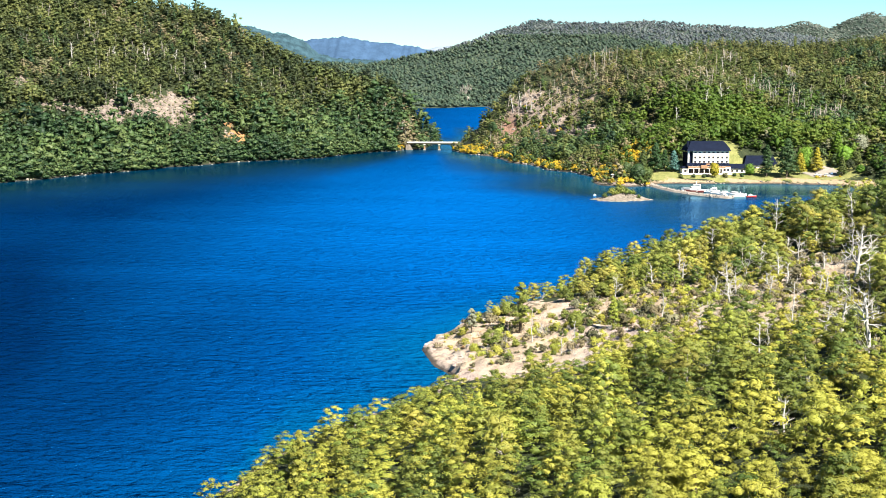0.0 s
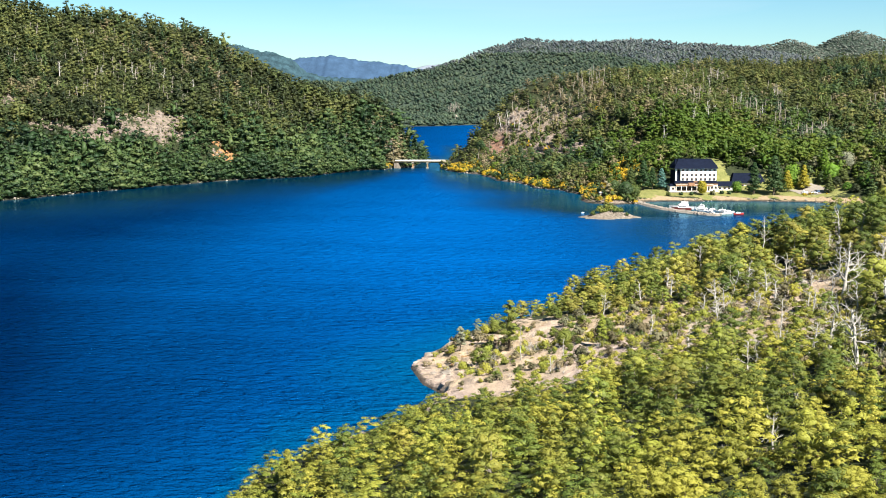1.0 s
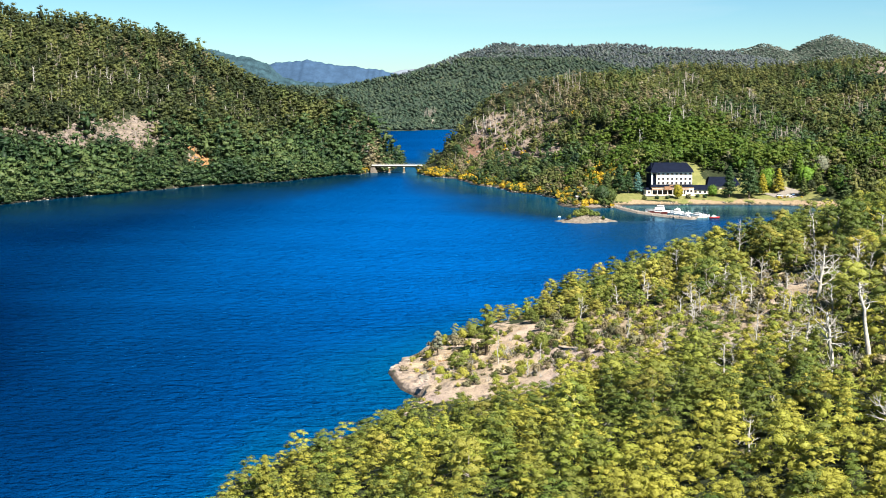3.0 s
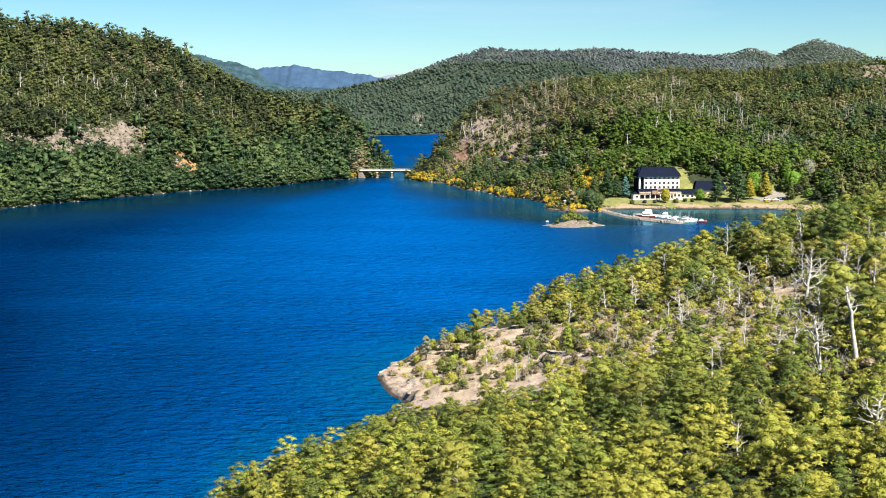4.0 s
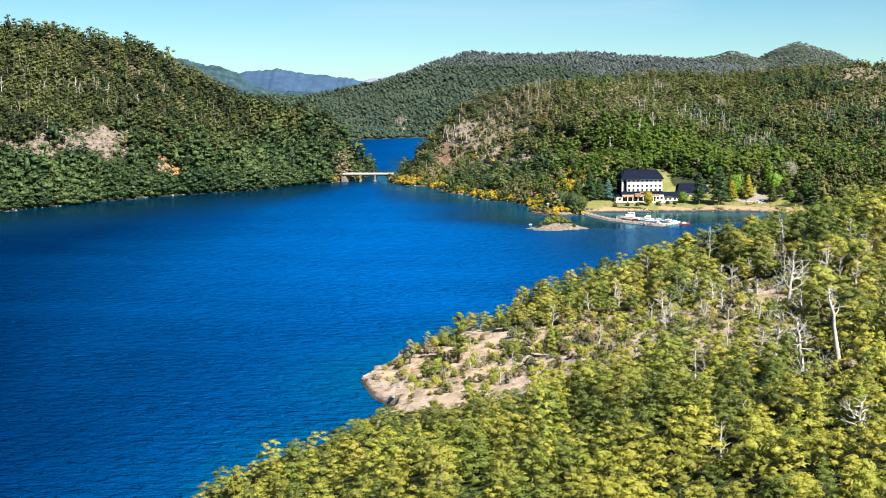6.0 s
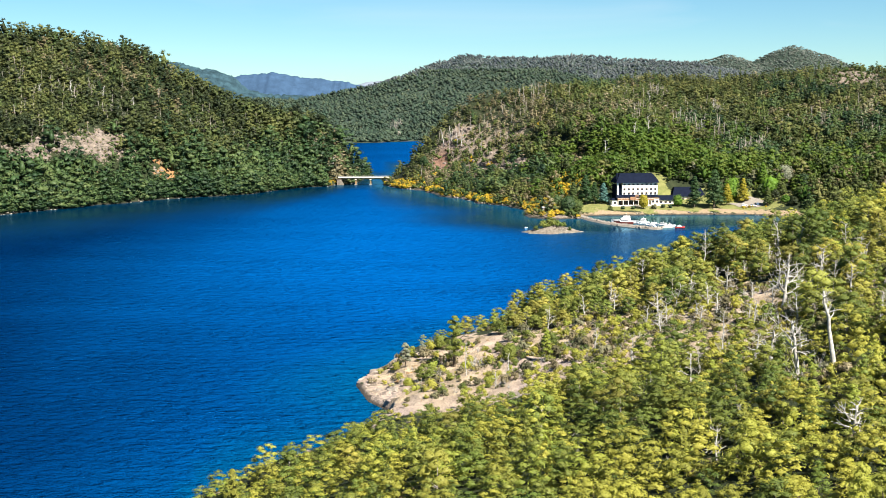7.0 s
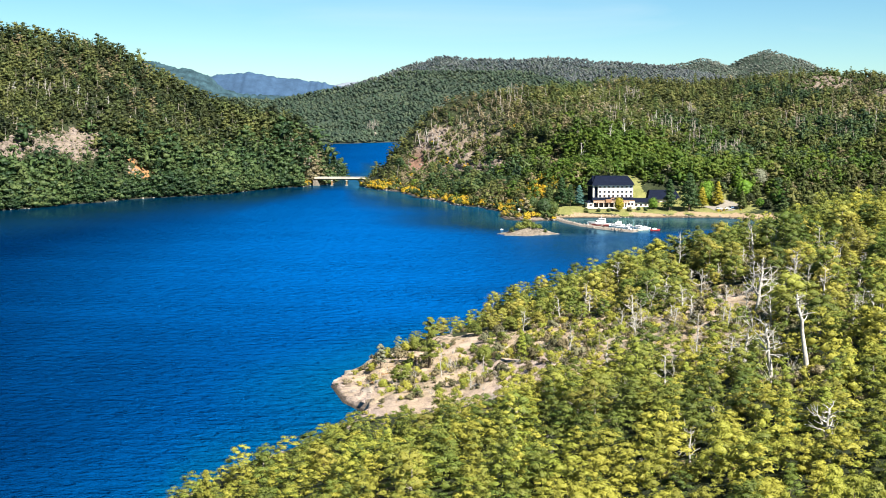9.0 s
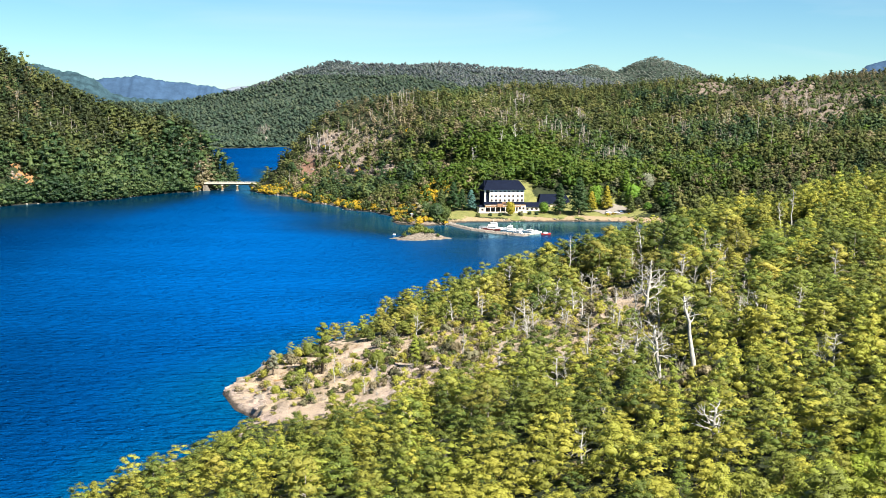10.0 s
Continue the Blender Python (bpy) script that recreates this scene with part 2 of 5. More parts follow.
M_leaf_dry = leaf_material("dry_brown_foliage", (0.092, 0.078, 0.040), (0.173, 0.142, 0.077), (0.273, 0.229, 0.144), grain=1.9, each_spray=0.18)
M_broom = leaf_material("broom_blossom", (0.200, 0.158, 0.026), (0.427, 0.275, 0.022), (0.540, 0.375, 0.030), grain=1.5)
M_leaf_spruce = leaf_material("spruce_needles", (0.010, 0.033, 0.010), (0.024, 0.055, 0.016), (0.049, 0.080, 0.026), grain=1.5)
M_leaf_bluespruce = leaf_material("blue_spruce_needles", (0.025, 0.072, 0.064), (0.052, 0.122, 0.106), (0.087, 0.171, 0.148), grain=1.5)
M_leaf_lime = leaf_material("lime_green_foliage", (0.045, 0.090, 0.010), (0.100, 0.172, 0.016), (0.165, 0.245, 0.028), grain=1.5)
M_leaf_gold = leaf_material("golden_foliage", (0.088, 0.091, 0.011), (0.200, 0.179, 0.014), (0.304, 0.258, 0.025), grain=1.5)
M_leaf_pale = leaf_material("pale_grey_green_foliage", (0.100, 0.112, 0.070), (0.185, 0.195, 0.130), (0.280, 0.285, 0.205), grain=1.5)
M_bark = plain("brown_bark", (0.11, 0.085, 0.06), 0.85, 0.25, 3.0, 0.2, 0, 0.02)
M_snag = plain("weathered_grey_wood", (0.38, 0.36, 0.325), 0.8, 0.3, 2.0, 0.2, 0, 0.02)

M_stem = plain("silver_grey_dead_wood", (0.33, 0.29, 0.25), 0.85, 0.25, 1.0, 0.15)
M_stone = plain("shore_rock", (0.225, 0.195, 0.162), 0.85, 0.25, 0.5, 0.2, 0, 0.15)
M_islet = plain("dark_lichened_rock", (0.160, 0.134, 0.106), 0.9, 0.4, 0.6, 0.15, 0, 0.2)
M_plaster = plain("cream_white_plaster", (0.72, 0.68, 0.60), 0.8, 0.05, 0.4)
M_slate = plain("dark_blue_slate", (0.007, 0.010, 0.021), 0.8, 0.2, 0.6, 0.02, 0, 0.02)
# darker copy of the brown timber with gallery shade painted in; doors share it
M_dark_front = plain("shaded_dark_timber", (0.07, 0.045, 0.032), 0.7, 0.2, 1.5)
M_timber = plain("brown_timber", (0.24, 0.13, 0.07), 0.7, 0.2, 1.5)
M_pane = plain("dark_window_glass", (0.025, 0.03, 0.035), 0.12, 0.1, 1.0, 0.5)
M_concrete = plain("pale_concrete", (0.50, 0.44, 0.35), 0.8, 0.1, 0.5, 0.2, 0, 0.02)
M_rust = plain("ochre_steel_beam", (0.24, 0.14, 0.065), 0.7, 0.15, 0.8)
M_steel = plain("grey_galvanised_steel", (0.55, 0.55, 0.54), 0.45, 0.1, 1.0, 0.5, 0.6)
M_gelcoat = plain("white_gelcoat", (0.85, 0.85, 0.84), 0.25, 0.03, 0.6, 0.5)
M_redhull = plain("red_boat_paint", (0.45, 0.035, 0.025), 0.35, 0.08, 0.8, 0.5)
M_darkhull = plain("maroon_antifouling", (0.16, 0.04, 0.035), 0.5, 0.1, 0.8)
M_carwhite = plain("white_car_paint", (0.80, 0.80, 0.80), 0.25, 0.03, 0.8, 0.5)
M_carblue = plain("blue_grey_car_paint", (0.12, 0.19, 0.30), 0.3, 0.05, 0.8, 0.5)
M_tyre = plain("black_rubber", (0.02, 0.02, 0.02), 0.85, 0.1, 4)
M_gravel = plain("pale_gravel", (0.21, 0.185, 0.155), 0.9, 0.15, 0.7, 0.2, 0, 0.03)
M_planks = plain("weathered_dock_planks", (0.42, 0.37, 0.31), 0.8, 0.2, 0.8)

# ---- the lie of the land ----
LAKE = [(-700, -300), (-640, 400), (-450, 640), (-371, 765), (-327, 833), (-305, 870), (-279, 914), (-250, 958), (-202, 1030), (-150, 1074),
        (-114, 1142), (-91, 1172), (-72, 1192), (-64, 1240), (-60, 1300), (-66, 1360), (-180, 1430), (-420, 1600), (-500, 2000), (-300, 2250),
        (-100, 2319), (-10, 2412), (120, 2420), (260, 2300), (180, 1900), (20, 1650), (-20, 1400), (-36, 1300), (-34, 1240), (-38, 1188),
        (-28, 1149), (-7, 1107), (21, 1030), (42, 974), (61, 938), (74, 910), (71, 878), (70, 852), (84, 833), (103, 843), (106, 862),
        (130, 867), (177, 870), (201, 870), (240, 858), (300, 840)]
LAKE_NEAR = [(350, 790), (360, 720), (320, 620), (260, 535), (180, 508), (110, 488), (60, 466), (32, 444), (14, 418), (2, 402), (-9, 384),
             (-17, 366), (-20, 350), (-15, 330), (-9, 318), (-10, 306), (-20, 292), (-32, 276), (-41, 258), (-48, 237), (-54, 213), (-62, 184), (-72, 150), (-82, 80), (-130, 0),
             (-240, -150), (-300, -300)]
# crest lines: x, y, height of the ground
CREST_WEST = [(-900, 700, 165), (-600, 1020, 163), (-450, 1130, 151), (-400, 1150, 145), (-345, 1175, 139), (-279, 1200, 125), (-225, 1220, 98),
              (-182, 1230, 75), (-107, 1240, 57), (-80, 1245, 44), (-58, 1248, 12)]
CREST_EAST = [(-25, 1225, 17), (-5, 1225, 38), (20, 1235, 63), (48, 1250, 82), (76, 1260, 88), (125, 1290, 95), (190, 1330, 99), (230, 1350, 102),
              (280, 1350, 99), (350, 1340, 98), (410, 1310, 102), (440, 1290, 105), (520, 1250, 110), (600, 1200, 113), (700, 1100, 113), (900, 900, 128)]
CREST_MIDDLE = [(-600, 3000, 60), (-288, 2900, 74), (-215, 2900, 88), (-116, 2900, 102), (-34, 2900, 125), (39, 2900, 143), (118, 2900, 148), (195, 2900, 146), (285, 2920, 137), (362, 2930, 124), (600, 2900, 104), (800, 2900, 100)]
CREST_FAR = [(-420, 3850, 40), (-200, 3750, 92), (-72, 3700, 142), (26, 3700, 180), (102, 3700, 201), (190, 3700, 191), (289, 3700, 191), (421, 3700, 198), (569, 3700, 187), (766, 3720, 177)]
CREST_TWIN = [(890, 4300, 200), (1024, 4300, 230), (1100, 4300, 200), (1234, 4300, 260), (1368, 4300, 222), (1480, 4300, 135), (1900, 4200, 120)]
CREST_BLUE = [(-2200, 4300, 120), (-1000, 4800, 110), (-60, 4850, 90)]


def lattice(i, j, seed):
    v = np.sin(i * 127.1 + j * 311.7 + seed * 74.7) * 43758.5453
    return v - np.floor(v)


def vnoise(x, y, seed=0):
    i, j = np.floor(x), np.floor(y)
    u, v = x - i, y - j
    u, v = u * u * (3 - 2 * u), v * v * (3 - 2 * v)
    a, b, c, d = lattice(i, j, seed), lattice(i + 1, j, seed), lattice(i, j + 1, seed), lattice(i + 1, j + 1, seed)
    return (a + (b - a) * u) * (1 - v) + (c + (d - c) * u) * v


def fbm(x, y, size, octaves=4, seed=0):
    total, amp, s = 0.0, 0.5, 1.0 / size
    for k in range(octaves):
        total = total + amp * (2 * vnoise(x * s, y * s, seed + k) - 1)
        amp, s = amp * 0.5, s * 2.07
    return total


def shore_distance(x, y, ring):
    """Signed distance to a ring of shore: positive on land, negative in the water."""
    best = np.full(x.shape, 1e9)
    inside = np.zeros(x.shape, bool)
    for (ax, ay), (bx, by) in zip(ring, ring[1:] + ring[:1]):
        ex, ey = bx - ax, by - ay
        t = np.clip(((x - ax) * ex + (y - ay) * ey) / (ex * ex + ey * ey), 0, 1)
        best = np.minimum(best, (x - ax - t * ex) ** 2 + (y - ay - t * ey) ** 2)
        if ay != by:
            inside ^= ((ay > y) != (by > y)) & (x < (bx - ax) * (y - ay) / (by - ay) + ax)
    return np.where(inside, -1, 1) * np.sqrt(best)


def crest(x, y, line):
    """Distance to a crest line, and the line's height at the nearest place."""
    best, height = np.full(x.shape, 1e9), np.zeros(x.shape)
    for (ax, ay, az), (bx, by, bz) in zip(line, line[1:]):
        ex, ey = bx - ax, by - ay
        t = np.clip(((x - ax) * ex + (y - ay) * ey) / (ex * ex + ey * ey), 0, 1)
        d = np.hypot(x - ax - t * ex, y - ay - t * ey)
        near = d < best
        best, height = np.where(near, d, best), np.where(near, az + t * (bz - az), height)
    return best, height


def bell(x, y, cx, cy, rx, ry, turn=0.0):
    c, s = math.cos(radians(turn)), math.sin(radians(turn))
    u, v = (c * (x - cx) + s * (y - cy)) / rx, (-s * (x - cx) + c * (y - cy)) / ry
    return np.exp(-(u * u + v * v))


# open ground: centre, half sizes, turn
BARE = [(36, 356, 11, 15, 0), (-8, 345, 14, 26, 0), (8, 338, 16, 36, 0), (26, 334, 16, 36, 0), (42, 328, 13, 26, 0), (53, 338, 10, 18, 0), (20, 306, 24, 16, 0), (32, 311, 18, 15, 0), (46, 314, 12, 15, 0), (-4, 314, 13, 13, 0), (92, 352, 6, 16, 0), (68, 292, 6, 20, 0), (86.5, 334, 7, 16, 0), (84, 320, 5, 14, 0), (79, 318, 5, 14, 0),
        (-262, 1030, 36, 14, 56), (-300, 976, 26, 9, 56), (-334, 962, 14, 8, 56), (-215, 1048, 9, 8, 56), (-366, 974, 9, 8, 56),
        (13, 1180, 8, 18, 0), (41, 1134, 10, 12, 0), (53, 1118, 9, 12, 0), (66, 1094, 8, 11, 0), (80, 1077, 7, 9, 0), (65, 1142, 7, 12, 0), (30, 1208, 12, 12, 0), (413, 1240, 28, 24, 0), (463, 1066, 28, 30, 0), (468, 1168, 32, 36, 0), (520, 1120, 26, 30, 0),
        (127, 1036, 8, 16, 0), (84, 850, 12, 18, 0)]


def bare_rock(x, y):
    return np.clip(sum(1.25 * bell(x, y, *b) for b in BARE), 0, 1)


def terrace(x, y):
    """Level ground round the hotel."""
    return np.clip(1.5 * np.exp(-(((x - 172) / 76) ** 4 + ((y - 889) / 21) ** 4)), 0, 1)


def land(x, y):
    x, y = np.asarray(x, float), np.asarray(y, float)
    d = shore_distance(x, y, LAKE + LAKE_NEAR)
    far = np.hypot(x, y)
    jag = fbm(x, y, 22, 3, 5) * np.where(far < 450, 0.3, np.clip(far / 400, 0.35, 2.5)) * 4.0
    d = d + np.clip(1 - np.abs(d) / 40, 0, 1) * jag
    on = np.maximum(d, 0)
    h = np.zeros(x.shape)
    for line, power in ((CREST_WEST, 0.85), (CREST_EAST, 0.85), (CREST_MIDDLE, 1.0), (CREST_FAR, 1.6), (CREST_TWIN, 3.0), (CREST_BLUE, 6.0)):
        dr, z = crest(x, y, line)
        t = on / (on + dr + 1e-6)
        h = np.maximum(h, z * t ** power)
    h = h * (1 - np.exp(-on / 10))
    h = h + np.clip(on / 60, 0, 1) * (fbm(x, y, 130, 4, 11) * 14) * np.clip((y - 500) / 300, 0, 1)
    h = h + 13 * bell(x, y, 164, 1075, 70, 70) * np.clip(on / 60, 0, 1)
    h = h + (7 * bell(x, y, 414, 1258, 30, 16) + 8 * bell(x, y, 466, 1080, 30, 14) + 7 * bell(x, y, 472, 1184, 36, 16)) * np.clip(on / 60, 0, 1)
    level = 1.0 + 4.0 * np.clip(on / 26, 0, 1)
    w = terrace(x, y)
    h = h * (1 - w) + np.minimum(level, h + 4) * w
    # the near slope rises to the east and ends in a rocky point
    front = 5 + 0.245 * (x - 14) - 0.05 * (y - 385) - 0.35 * np.maximum(0, y - 440) + fbm(x, y, 45, 3, 3) * 5
    front = front + 5.0 * bell(x, y, -2, 366, 15, 26) + 2.5 * bell(x, y, 22, 392, 18, 20)
    front = front - 1.0 * np.clip((y - 375) / 30, 0, 1) * np.clip((x - 15) / 20, 0, 1)
    front = np.minimum(front, 3.4 - 2.4 * bell(x, y, -14, 344, 22, 28) + (0.9 - 0.2 * bell(x, y, -14, 344, 22, 28)) * on)
    h = np.maximum(h * np.clip((y - 520) / 120, 0, 1), np.where(y < 640, front, 0))
    q = np.hypot(np.where(y < 0, x * 0.5, x), np.maximum(y, 0))
    h = np.maximum(h, 77.9 - 0.95 * np.maximum(0, q - 1.2) + 0.04 * np.maximum(0, -y))
    crag = bare_rock(x, y) * (1 - 0.6 * bell(x, y, -8, 342, 15, 28))
    h = h + crag * (np.abs(fbm(x, y, 11, 4, 21)) * 4.0 + np.abs(fbm(x + y * 0.6, y * 0.35, 3.5, 2, 25)) * 1.2 - 1.0) * np.clip(on / 3, 0, 1) * np.clip(far / 500, 0.6, 2.0)
    ledge = (0.85 * x + 0.5 * y) / 4.6 + 0.9 * fbm(x, y, 9, 3, 27)
    crack = (0.5 * y - 0.9 * x) / 6.5 + 0.7 * fbm(x, y, 8, 3, 29)
    h = h + np.clip(1.4 * bell(x, y, -9, 342, 13, 24), 0, 1) * (0.7 - 0.8 * (ledge - np.floor(ledge)) - 0.5 * (crack - np.floor(crack))) * np.clip(on / 2, 0, 1)
    h = np.maximum(h, 0.5)
    edge = np.clip(on / 1.4, 0, 1)
    return np.where(d > 0, h * edge + 0.5 * edge, -0.3 + 0.28 * np.maximum(d, -45)), d

# ---- helpers for meshes ----
def mesh_from(name, verts, faces, mats, smooth=False, slot=None, normals=None, flat=False):
    """A mesh from arrays of places and of triangles or quads. normals: rounded ones of leaf sprays, one for each place."""
    me = bpy.data.meshes.new(name)
    verts, faces = np.asarray(verts, np.float32), np.asarray(faces, np.int32)
    k = faces.shape[1]
    me.vertices.add(len(verts))
    me.vertices.foreach_set("co", verts.ravel())
    me.loops.add(faces.size)
    me.loops.foreach_set("vertex_index", faces.ravel())
    me.polygons.add(len(faces))
    me.polygons.foreach_set("loop_start", np.arange(0, faces.size, k, dtype=np.int32))
    if smooth is not False:
        me.polygons.foreach_set("use_smooth", np.full(len(faces), True) if smooth is True else smooth)
    elif flat:
        me.polygons.foreach_set("use_smooth", np.full(len(faces), False))
    for m in (mats if isinstance(mats, (list, tuple)) else [mats]):
        me.materials.append(m)
    if slot is not None:
        me.polygons.foreach_set("material_index", np.asarray(slot, np.int32))
    me.update(calc_edges=True)
    if normals is not None:
        me.attributes.new("custom_normal", "FLOAT_VECTOR", "POINT").data.foreach_set("vector", np.asarray(normals, np.float32).ravel())
    return me


def leafy(name, shape, mat):
    """A mesh from the places, triangles and normals of a crown, and the tone of each tree in a wood."""
    me = mesh_from(name, shape[0], shape[1], mat, normals=shape[2])
    if len(shape) > 3:
        paint(me, "tone", shape[3])
    return me


def paint(me, name, values):
    a = me.attributes.new(name, "FLOAT", "POINT")
    a.data.foreach_set("value", np.asarray(values, np.float32))


def polar(az, r):
    A, R = np.meshgrid(np.radians(az), r)
    n = len(az)
    i = np.arange(len(r) - 1)[:, None] * n + np.arange(n)[None, :]
    j = np.arange(len(r) - 1)[:, None] * n + (np.arange(n)[None, :] + 1) % n
    quads = np.stack([i, i + n, j + n, j], -1).reshape(-1, 4)
    return (R * np.sin(A)).ravel(), (R * np.cos(A)).ravel(), quads


# ---- ground and water ----
azimuths = np.concatenate([np.arange(-26, -4.01, 0.25), np.arange(-4, 8, 0.1), np.arange(8, 31, 0.25), np.arange(31, 334, 6)])
rings = np.concatenate([[0.0, 4, 8, 14], np.arange(22, 120, 12), np.arange(120, 300, 3.6), np.arange(300, 376, 1.2), np.arange(376, 480, 2.6), np.arange(480, 700, 14), np.arange(700, 1420, 9), np.linspace(1430, 4980, 48)])
gx, gy, quads = polar(azimuths, rings)
gz, gd = land(gx, gy)
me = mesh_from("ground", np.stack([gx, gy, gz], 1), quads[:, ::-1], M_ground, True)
shore_band = np.clip(1.1 - np.abs(gd - 1) / np.where(gy > 600, np.where((gx > -45) & (gx < 115), 5.0, 2.4), 2.0), 0, 1) * np.clip(np.where(gx < -50, 0.3, 0.75) + fbm(gx, gy, 30, 3, 14), 0, 1)
paint(me, "bare_rock", np.clip(np.maximum(bare_rock(gx, gy) * np.where(gy > 600, 0.82, 1) + 0.8 * bell(gx, gy, 38, 1150, 58, 70) + 0.5 * bell(gx, gy, 80, 330, 45, 70), shore_band), 0, 1))
paint(me, "lawn", np.clip(1.3 * terrace(gx, gy) * (gd > 4) + 1.2 * bell(gx, gy, 169, 925, 8, 22), 0, 1))
paint(me, "sand", np.clip(1.4 * np.exp(-((gx - 185) / 92) ** 6) * np.clip(1.8 - np.abs(gd - 3.0) / (3.2 + 1.2 * np.clip((gx - 160) / 40, 0, 1)), 0, 1) * (gy > 840), 0, 1))
# where the floor is tinted like the far canopy
paint(me, "far_canopy_tint", np.clip((gy - 1500) / 300, 0, 1))
paint(me, "slip", np.clip(1.7 * bell(gx, gy, -215, 1050, 7, 9, 0), 0, 1))
paint(me, "grey_rock", np.clip((gy - 600) / 100, 0, 1) * (0.8 + 0.2 * ((gx < 0) | (gx > 300))))
paint(me, "red_rock", np.clip(1.8 * bell(gx, gy, 13, 1178, 10, 20), 0, 1))
tagged(new("ground", me), "forested lakeside hills with bare rock and a lawn", "ground", kind="structure")

wx, wy, quads = polar(np.concatenate([np.arange(-26, 31, 0.75), np.arange(31, 334, 6)]), np.concatenate([[0.5, 60], np.arange(100, 560, 8), np.arange(560, 1500, 24), np.linspace(1500, 4980, 25)]))
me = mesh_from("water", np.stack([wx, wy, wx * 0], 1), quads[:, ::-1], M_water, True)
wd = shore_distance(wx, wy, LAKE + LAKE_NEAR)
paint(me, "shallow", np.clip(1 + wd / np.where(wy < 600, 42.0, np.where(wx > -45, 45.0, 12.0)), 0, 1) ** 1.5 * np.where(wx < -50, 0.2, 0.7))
# near the shores: smoother water, coloured dark as if mirroring the hills
calm_dark = np.clip(np.where((wy > 520) & (wy < 1500), np.clip(1.3 + wd / np.where(wx > -40, 75.0, 28 + 100 * np.clip((-60 - wx) / 60, 0, 1)), 0, 1) * np.clip((wy - 420) / 380, 0, 1), 0) * (0.9 + 0.25 * fbm(wx, wy, 40, 3, 71)) + 1.3 * bell(wx, wy, 165, 832, 95, 46) + 0.75 * bell(wx, wy, 118, 690, 62, 120), 0, 1)
paint(me, "calm_dark", calm_dark)
# paints the open lake brighter, as if it mirrored the sky
paint(me, "sky_bright", np.clip(0.22 + 0.36 * np.clip((wx + 130) / 140, 0, 1) + 0.28 * np.clip((wy - 350) / 250, 0, 1) + 0.3 * bell(wx, wy, -50, 720, 75, 260) - 0.16 * np.clip((wy - 950) / 200, 0, 1) - 0.44 * np.clip((-110 - wx) / 90, 0, 1) - 0.2 * np.clip((-40 - wx) / 50, 0, 1) * np.clip((480 - wy) / 200, 0, 1) + 0.12 * bell(wx, wy, 10, 560, 60, 160) + 0.12 * fbm(wx, wy * 0.6, 60, 4, 61), 0, 1) * (1 - 0.8 * calm_dark))
tagged(new("water", me), "deep blue wind-rippled lake water with painted reflections", "lake", kind="structure")


# ridges on the horizon, with haze put into their blue and pale colours
def ridge(name, line, y0, mat, label, seed, step=8.0, rows=16, woods=0.0):
    """A far slope that rises to a skyline; woods: the height of its rough canopy."""
    xs = np.arange(line[0][0], line[-1][0] + 1, step)
    top = np.interp(xs, [p[0] for p in line], [p[1] for p in line]) + fbm(xs, xs * 0 + seed, 90, 4, seed) * 9 + fbm(xs, xs * 0, 12, 2, seed + 3) * 5
    grid = []
    for k in range(rows + 2):
        t = k / rows
        ys = np.full(len(xs), y0 - 330 * (1 - t))
        grid.append(np.stack([xs, ys, top * min(t, 2 - t) ** 0.9 + fbm(xs, ys, 90, 3, seed + 9) * 16 * min(1, 3 * abs(1 - t)) * min(1, 3 * t) + woods * (np.abs(fbm(xs, ys * 0.7, 13, 2, seed + 5)) + 0.4 * lattice(xs, ys, seed))], 1))
    n = len(xs)
    f = [(j * n + i, j * n + i + 1, (j + 1) * n + i + 1, (j + 1) * n + i) for j in range(len(grid) - 1) for i in range(n - 1)]
    tagged(new(name, mesh_from(name, np.concatenate(grid), f, mat, True)), label, "hills", kind="structure")


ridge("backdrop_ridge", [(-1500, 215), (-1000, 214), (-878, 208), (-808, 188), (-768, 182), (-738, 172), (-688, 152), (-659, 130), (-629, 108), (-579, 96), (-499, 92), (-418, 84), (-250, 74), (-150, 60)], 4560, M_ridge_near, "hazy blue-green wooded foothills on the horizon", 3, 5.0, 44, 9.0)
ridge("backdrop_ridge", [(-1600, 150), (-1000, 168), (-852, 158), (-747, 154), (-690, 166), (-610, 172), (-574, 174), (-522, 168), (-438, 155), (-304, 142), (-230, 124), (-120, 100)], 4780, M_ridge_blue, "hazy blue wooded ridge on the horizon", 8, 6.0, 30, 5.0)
ridge("backdrop_ridge", [(-420, 100), (-300, 130), (-222, 140), (-168, 146), (-114, 154), (-40, 155), (100, 130)], 4900, M_ridge_pale, "very pale hazy far ridge on the horizon", 12)
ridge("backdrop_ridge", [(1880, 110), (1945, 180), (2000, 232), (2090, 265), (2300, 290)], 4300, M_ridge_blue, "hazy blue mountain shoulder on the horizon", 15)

# ---- trees ----
def ico(level):
    bm = bmesh.new()
    bmesh.ops.create_icosphere(bm, subdivisions=level, radius=1)
    v = np.array([p.co[:] for p in bm.verts])
    f = np.array([[p.index for p in q.verts] for q in bm.faces])
    bm.free()
    return v, f


ICO = {1: ico(1), 2: ico(2)}
ICO[0] = (np.array([(1, 0, 0), (-1, 0, 0), (0, 1, 0), (0, -1, 0), (0, 0, 1), (0, 0, -1)], float),
          np.array([(0, 2, 4), (2, 1, 4), (1, 3, 4), (3, 0, 4), (2, 0, 5), (1, 2, 5), (3, 1, 5), (0, 3, 5)]))


